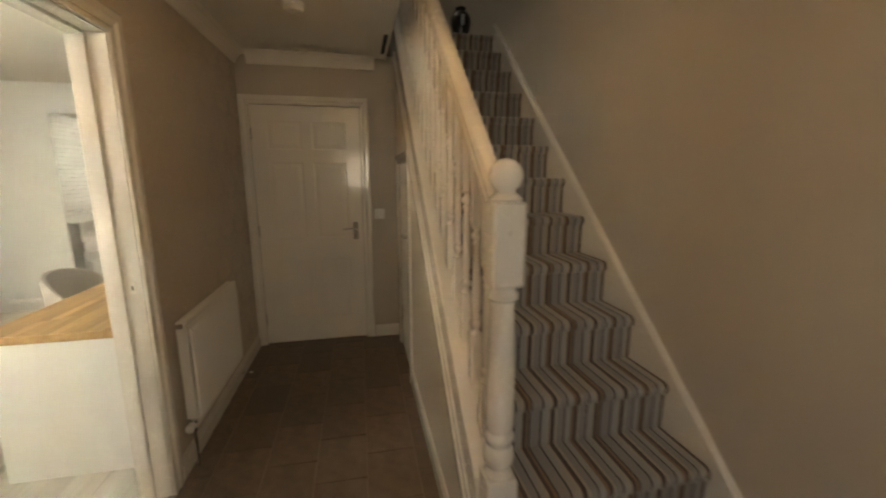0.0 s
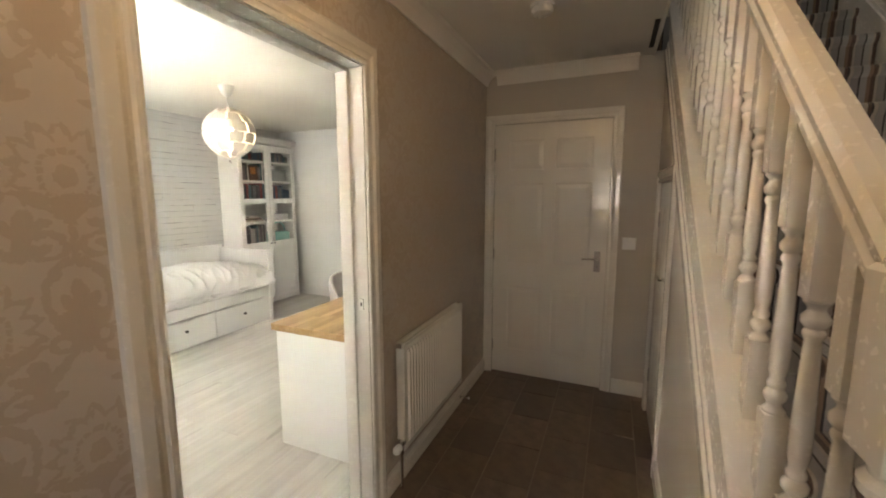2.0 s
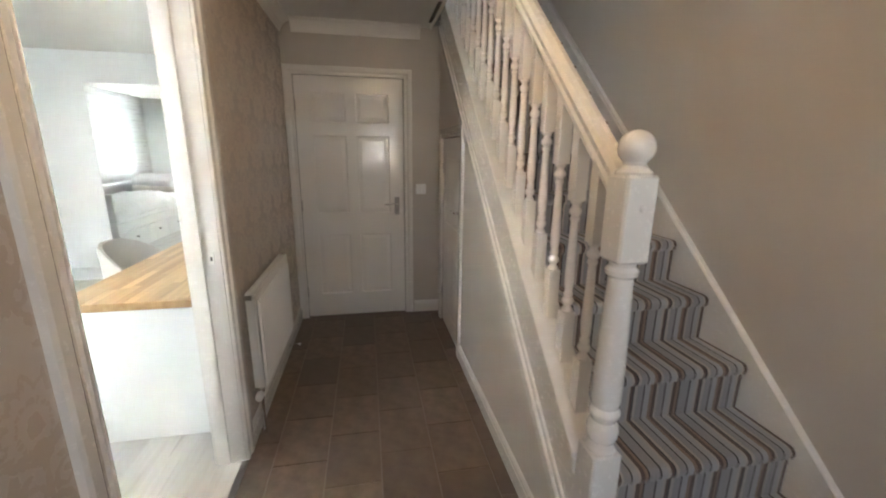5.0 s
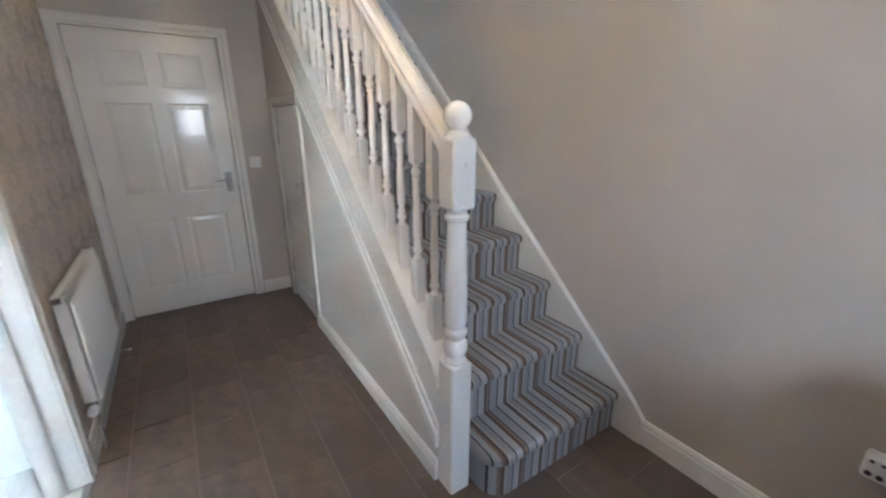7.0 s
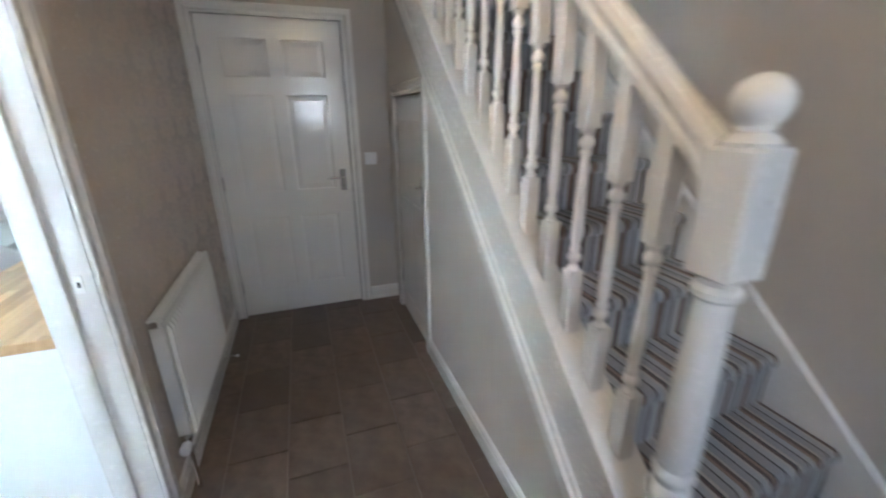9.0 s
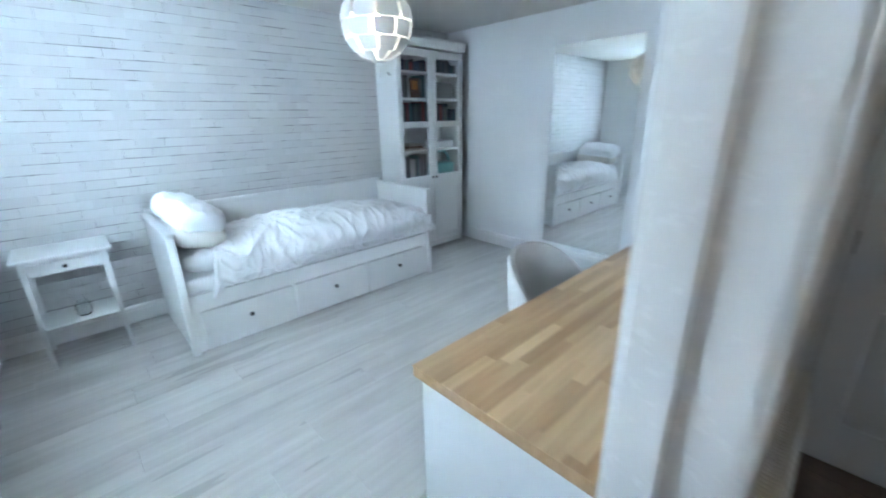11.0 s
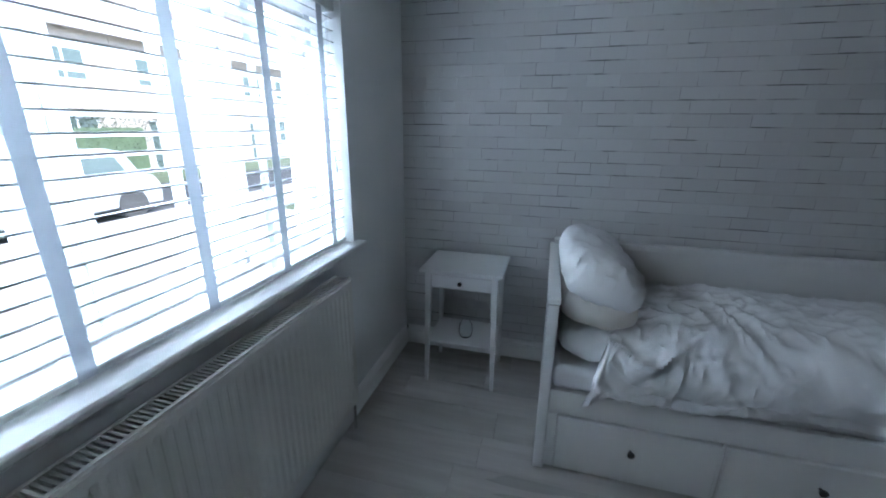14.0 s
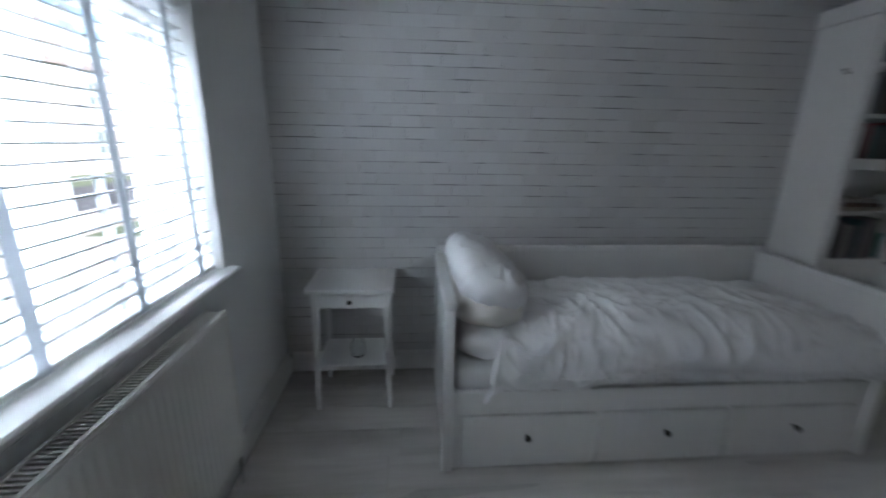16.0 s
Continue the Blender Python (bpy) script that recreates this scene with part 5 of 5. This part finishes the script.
spot = thing("ceiling_light", "ceiling bar with three lit spot bulbs in the hall", "ceiling light", (0.76, 1.56, HC))
part("bar", box((0.55, 1.53, HC - 0.025), (0.97, 1.59, HC - 0.0005), 0.006), M_CHROME, spot)
for x in (0.605, 0.76, 0.915):
    h = part("spot_head", lathe([(0.022, 0.0), (0.026, -0.03), (0.024, -0.03), (0.018, -0.005)], 18, (x, 1.56, HC - 0.02)), M_CHROME, spot, smooth=True)
    part("spot_bulb", lathe([(0.016, -0.012), (0.021, -0.045), (0.023, -0.066), (0.018, -0.082), (0.002, -0.088)], 14, (x, 1.56, HC - 0.02)), M_BULB, h, "glowing warm bulb", smooth=True)

tab = thing("console_table", "waxed pine console table against the stair wall", "table", (1.72, 0.1, 0))
part("tabletop", box((1.38, -0.45, 0.735), (XR - 0.012, 0.486, 0.765), 0.004), M_PINE, tab)
part("apron", box((1.44, -0.39, 0.64), (XR - 0.05, 0.426, 0.735), 0.003), M_PINE, tab)
for x in (1.46, XR - 0.07):
    for y in (-0.37, 0.406):
        part("leg", box((x - 0.022, y - 0.022, 0), (x + 0.022, y + 0.022, 0.64), 0.004), M_PINE, tab)
solid("ornament_bowl", lathe([(0.03, 0), (0.035, 0.006), (0.075, 0.05), (0.085, 0.085), (0.080, 0.085), (0.070, 0.05), (0.03, 0.012), (0.002, 0.012)], 24, (1.82, 0.36, 0.7655)), paint("pink_glaze", (0.62, 0.50, 0.55), 0.2, 0.05, coat=0.5), "pale pink glazed bowl on the pine table", "bowl", smooth=True)

dice = thing("plug_unit", "white rounded plug-in unit with six dark dots on the wall", "plug", (XR - 0.02, 0.55, 0.47))
part("housing", box((XR - 0.050, 0.500, 0.415), (XR - 0.0005, 0.584, 0.495), 0.011, seg=3), M_UPVC, dice, smooth=True)
for k in range(3):
    for z, r in ((0.478, 0.0055), (0.436, 0.0085)):
        part("dot", moved(lathe([(r, 0), (r, 0.0015), (0.001, 0.0016)], 12), pose(XR - 0.050, 0.518 + 0.024 * k, z, 0, -90)), M_BLACK, dice)

vase = thing("ginger_jar", "dark ceramic jar with a pale motif on the landing", "vase", (1.83, 4.30, TOP))
part("jar_body", lathe([(0.055, 0), (0.060, 0.01), (0.075, 0.06), (0.092, 0.13), (0.090, 0.18), (0.065, 0.225), (0.045, 0.24), (0.050, 0.265), (0.040, 0.27), (0.002, 0.27)], 26, (1.83, 4.30, TOP)), paint("dark_glaze", (0.010, 0.008, 0.010), 0.2, 0.1, coat=0.5), vase, smooth=True)
part("motif", moved(box((-0.018, -0.002, 0), (0.014, 0.002, 0.085), 0.001), pose(1.825, 4.211, TOP + 0.10, 4)), paint("pale_blue_motif", (0.45, 0.50, 0.58), 0.3), vase)
structure("landing_door_frame", wall_boxes([((1.42, 5.17, TOP), (1.50, 5.2, TOP + 2.04)), ((0.62, 5.17, TOP), (0.70, 5.2, TOP + 2.04)), ((0.62, 5.17, TOP + 1.97), (1.50, 5.2, TOP + 2.04))]), M_GLOSS, "white door frame on the landing", "trim")
structure("landing_door", box((0.70, 5.18, TOP), (1.42, 5.2, TOP + 1.97), 0.002), M_GLOSS, "white landing door, closed", "door")

# ---- outside ----
M_ROAD = paint("asphalt", (0.06, 0.06, 0.062), 0.9, 0.15, 300, 0.4, 0.004)
M_PAVE = paint("concrete_paving", (0.40, 0.36, 0.33), 0.85, 0.12, 120, 0.3, 0.003)
M_GRASS = paint("lawn", (0.10, 0.12, 0.07), 0.95, 0.3, 60, 0.8, 0.02)
M_REDBRICK = paint("red_brick", (0.60, 0.52, 0.46), 0.85, 0.2, 25, 0.3, 0.004)
M_ROOF = paint("roof_tile", (0.26, 0.22, 0.20), 0.8, 0.2, 20, 0.3)
M_PANE = paint("dark_house_pane", (0.11, 0.14, 0.14), 0.1, 0.1)
M_LEAF = paint("hedge_leaf", (0.08, 0.11, 0.06), 0.6, 0.3, 80, 0.2, per_object=0.2)
M_BARK = paint("bark", (0.10, 0.075, 0.055), 0.9, 0.3, 40, 0.6, 0.01)
M_CARPAINT = paint("silver_car_paint", (0.50, 0.54, 0.55), 0.25, 0.05, 50, 0.0, coat=1.0)
M_TYRE = paint("tyre_rubber", (0.05, 0.05, 0.05), 0.9)
GZ = -0.42
bm = bmesh.new()
bm.faces.new([bm.verts.new(p) for p in ((-900, -900, GZ - 0.1), (900, -900, GZ - 0.1), (900, 900, GZ - 0.1), (-900, 900, GZ - 0.1))])
solid("ground", bm, M_GRASS, "grass ground round the houses", "ground", "structure")
solid("front_path", box((-9, -4.2, GZ - 0.1), (4, YS - 0.251, GZ)), M_PAVE, "pale paved front drive", "pavement", "structure")
solid("road", box((-60, -10.5, GZ - 0.1), (60, -6.0, GZ - 0.06)), M_ROAD, "asphalt street", "road", "structure")
solid("pavement", box((-60, -6.0, GZ - 0.1), (60, -4.4, GZ + 0.04), 0.02), M_PAVE, "concrete pavement with a kerb", "pavement", "structure")


def house(x0, x1, y):
    h = thing("house", "red brick terraced house across the street", "house", ((x0 + x1) / 2, y - 3, GZ), "houses across the street")
    ops = [(x0 + 0.9, x0 + 2.4, 0.9, 2.2), (x1 - 2.4, x1 - 0.9, 3.4, 4.6), (x0 + 0.9, x0 + 2.4, 3.4, 4.6), (x1 - 1.9, x1 - 1.0, 0.0, 2.1)]
    xs = sorted({x0, x1, *[v for o in ops for v in o[:2]]})
    zs = sorted({0.0, 5.2, *[v for o in ops for v in o[2:]]})
    bm = bmesh.new()
    for i in range(len(xs) - 1):
        for j in range(len(zs) - 1):
            cx, cz = (xs[i] + xs[i + 1]) / 2, (zs[j] + zs[j + 1]) / 2
            if not any(o[0] < cx < o[1] and o[2] < cz < o[3] for o in ops):
                box((xs[i], y - 0.3, GZ - 0.1 + zs[j]), (xs[i + 1], y, GZ - 0.1 + zs[j + 1]), 0, bm)
    box((x0, y - 7, GZ - 0.1), (x1, y - 6.8, GZ + 5.1), 0, bm)
    part("wall", bm, M_REDBRICK, h)
    part("roof", prism([(y + 0.35, GZ + 5.0), (y - 3.5, GZ + 8.0), (y - 7.3, GZ + 5.0), (y - 7.3, GZ + 5.2), (y - 3.5, GZ + 8.25), (y + 0.35, GZ + 5.2)], x0, x1, "x"), M_ROOF, h)
    for k, o in enumerate(ops):
        nm = "door" if k == 3 else "window"
        w = bmesh.new()
        z0, z1 = GZ - 0.1 + o[2], GZ - 0.1 + o[3]
        for a, b in (((o[0], z0), (o[1], z0 + 0.08)), ((o[0], z1 - 0.08), (o[1], z1)), ((o[0], z0), (o[0] + 0.08, z1)), ((o[1] - 0.08, z0), (o[1], z1)), (((o[0] + o[1]) / 2 - 0.03, z0), ((o[0] + o[1]) / 2 + 0.03, z1))):
            box((a[0], y - 0.16, a[1]), (b[0], y - 0.08, b[1]), 0, w)
        wo = part(nm, w, M_UPVC, h)
        part("pane", box((o[0] + 0.05, y - 0.14, z0 + 0.05), (o[1] - 0.05, y - 0.12, z1 - 0.05)), M_PANE, wo)


for k in range(6):
    house(-26 + 6.0 * k, -20.02 + 6.0 * k, -14.5)


def hedge(cx, cy, lx, ly, h, n, seed):
    """A clipped hedge of many small leaves round a dark twiggy core."""
    r = random.Random(seed)
    hd = thing("hedge", "green clipped hedge across the street", "hedge", (cx, cy, GZ))
    part("twigs", box((cx - lx * 0.4, cy - ly * 0.3, GZ - 0.1), (cx + lx * 0.4, cy + ly * 0.3, GZ + h * 0.75), 0.05), M_LEAF, hd)
    verts, faces = [], []
    for _ in range(n):
        c = Vector((cx + r.uniform(-lx, lx) / 2, cy + r.uniform(-ly, ly) / 2, GZ + h * r.random() ** 0.7))
        a = Vector((r.gauss(0, 1), r.gauss(0, 1), r.gauss(0, 1))).normalized()
        b = a.orthogonal().normalized()
        s = r.uniform(0.02, 0.045)
        k = len(verts)
        verts += [c - a * s, c + b * s * 0.5, c + a * s, c - b * s * 0.5]
        faces.append((k, k + 1, k + 2, k + 3))
    me = bpy.data.meshes.new("leaves")
    me.from_pydata([tuple(v) for v in verts], [], faces)
    me.materials.append(M_LEAF)
    ob = new("leaves", me)
    bpy.context.view_layer.update()
    ob.parent, ob.matrix_parent_inverse = hd, hd.matrix_world.inverted()


hedge(-9.0, -11.6, 8.0, 0.9, 2.3, 20000, 1)

car = thing("car", "silver hatchback parked at the kerb", "car", (-4.4, -7.0, GZ - 0.06))
CP = [(-1.95, 0.25), (-1.98, 0.62), (-1.85, 0.84), (-1.55, 0.93), (-1.25, 1.38), (-0.9, 1.46), (0.35, 1.44), (0.95, 0.98), (1.75, 0.84), (1.98, 0.62), (1.98, 0.25)]
part("body", prism([(-6.2 + a, GZ - 0.06 + b) for a, b in CP], -7.85, -6.15, "y", 0.05), M_CARPAINT, car, smooth=True)
for y0, y1 in ((-6.16, -6.135), (-7.865, -7.84)):
    part("side_window", prism([(-6.2 + a, GZ - 0.06 + b) for a, b in ((-1.25, 0.95), (-1.0, 1.36), (0.25, 1.35), (0.72, 0.97))], y0, y1, "y"), M_PANE, car)
for x in (-7.45, -4.95):
    for y in (-7.78, -6.22):
        w = part("wheel", moved(lathe([(0.20, -0.1), (0.30, -0.1), (0.32, -0.06), (0.32, 0.06), (0.30, 0.1), (0.20, 0.1)], 20), pose(x, y, GZ + 0.26, 90)), M_TYRE, car, smooth=True)
        part("rim", moved(lathe([(0.19, -0.085), (0.19, 0.085), (0.05, 0.09)], 16), pose(x, y, GZ + 0.26, 90)), M_STEEL, w)

# ---- floor and wall pieces ----
def pieces(name, parent, cells, material, depth_axis, base, proud, bevel=0.0):
    """Thin bevelled slabs in one plane, alike ones sharing a mesh."""
    cache = {}
    bpy.context.view_layer.update()
    inv = parent.matrix_world.inverted()
    for a0, a1, b0, b1 in cells:
        key = (round(a1 - a0, 3), round(b1 - b0, 3))
        if key not in cache:
            la, lb = key
            g = bevel
            bm = bmesh.new()
            lo = [(0, 0), (la, 0), (la, lb), (0, lb)]
            hi = [(g, g), (la - g, g), (la - g, lb - g), (g, lb - g)]

            def at(p, d):
                return (p[0], p[1], d) if depth_axis == "z" else (d, p[0], p[1])

            A = [bm.verts.new(at(p, 0)) for p in lo]
            M = [bm.verts.new(at(p, proud - g * 0.5)) for p in lo]
            B = [bm.verts.new(at(p, proud)) for p in hi]
            for i in range(4):
                j = (i + 1) % 4
                bm.faces.new((A[i], A[j], M[j], M[i]))
                bm.faces.new((M[i], M[j], B[j], B[i]))
            bm.faces.new(B)
            cache[key] = mesh_of(name, bm, material)
        ob = new(name, cache[key])
        ob.parent, ob.matrix_parent_inverse = parent, inv
        ob.location = (a0, b0, base) if depth_axis == "z" else (base, a0, b0)


# Hall tiles in a half-bond, 0.33 by 0.25.
cells = []
TX, TY, G = 0.2465, 0.327, 0.005
xx, col = -0.118, 0
while xx < XR - 0.01:
    yy = 2.114 - 9 * TY - (TY / 2 if col % 2 else 0.0)
    while yy < YD:
        a0, a1, b0, b1 = max(xx, 0.0) + G / 2, min(xx + TX, XR) - G / 2, max(yy, YF) + G / 2, min(yy + TY, YD + 0.05) - G / 2
        if a1 - a0 > 0.02 and b1 - b0 > 0.02 and not (a0 > XS + 0.1 and b0 > 1.75):
            cells.append((a0, a1, b0, b1))
        yy += TY
    xx += TX
    col += 1
pieces("floor_tile", floor_hall, cells, M_TILE, "z", -0.004, 0.004, 0.0015)

# Laminate boards, 0.192 wide, running north to south.
cells = []
r = random.Random(11)
xx = XW
while xx < -0.010:
    w = min((XH0 - XW) / 18, -0.006 - xx)
    yy = YS - r.uniform(0, 1.2)
    while yy < YN:
        y1 = yy + 1.285
        a, b = max(yy, YS), min(y1, YN)
        if xx + w > XH0 + 0.005 and (b < OY0 or a > OY1):
            yy = y1
            continue
        if xx + w > XH0 + 0.005:
            a, b = max(a, OY0 + 0.006), min(b, OY1 - 0.006)
        if b - a > 0.03:
            cells.append((xx + 0.0005, xx + w - 0.0005, a + 0.0006, b - 0.0006))
        yy = y1
    xx += w
pieces("floor_board", floor_bedroom, cells, M_PLANK, "z", -0.004, 0.004, 0.0008)

# Brick-effect courses on the west wall.
cells = []
COURSE, J = 0.0640, 0.0045
k = 0
zz = 0.118
r = random.Random(21)
while zz < HC - 0.01:
    yy = YS - (0.086 if k % 2 else 0) - r.uniform(0, 0.03)
    while yy < YN:
        ln = r.choice((0.166, 0.172, 0.174, 0.180))
        a0, a1 = max(yy, YS) + 0.0008, min(yy + ln, YN) - 0.0008
        if a1 - a0 > 0.02:
            dz = r.choice((-0.002, -0.001, 0.0, 0.001, 0.002))
            cells.append((a0, a1, zz + J / 2 + dz, min(zz + COURSE, HC) - J / 2 + 0.001))
        yy += ln
    zz += COURSE
    k += 1
near = [c for c in cells if 1.6 < (c[0] + c[1]) / 2 < 3.6 and c[2] > 0.85]
near = near[:300]
far = [c for c in cells if c not in set(near)]
pieces("brick", wall_west, near, M_BRICK, "x", XW - 0.001, 0.003, 0.0015)
verts, faces = [], []
for a0, a1, b0, b1 in far:
    g, q = 0.0015, len(verts)
    for d, e in ((0.0, 0.0), (0.00225, 0.0), (0.003, g)):
        verts += [(XW - 0.001 + d, a0 + e, b0 + e), (XW - 0.001 + d, a1 - e, b0 + e), (XW - 0.001 + d, a1 - e, b1 - e), (XW - 0.001 + d, a0 + e, b1 - e)]
    for lv in (0, 4):
        for i in range(4):
            j = (i + 1) % 4
            faces.append((q + lv + i, q + lv + j, q + lv + 4 + j, q + lv + 4 + i))
    faces.append((q + 8, q + 9, q + 10, q + 11))
me = bpy.data.meshes.new("bricks")
me.from_pydata(verts, [], faces)
me.materials.append(M_BRICK)
rest = new("bricks", me)
rest.parent, rest.matrix_parent_inverse = wall_west, wall_west.matrix_world.inverted()
tagged(rest, kind="stuff")
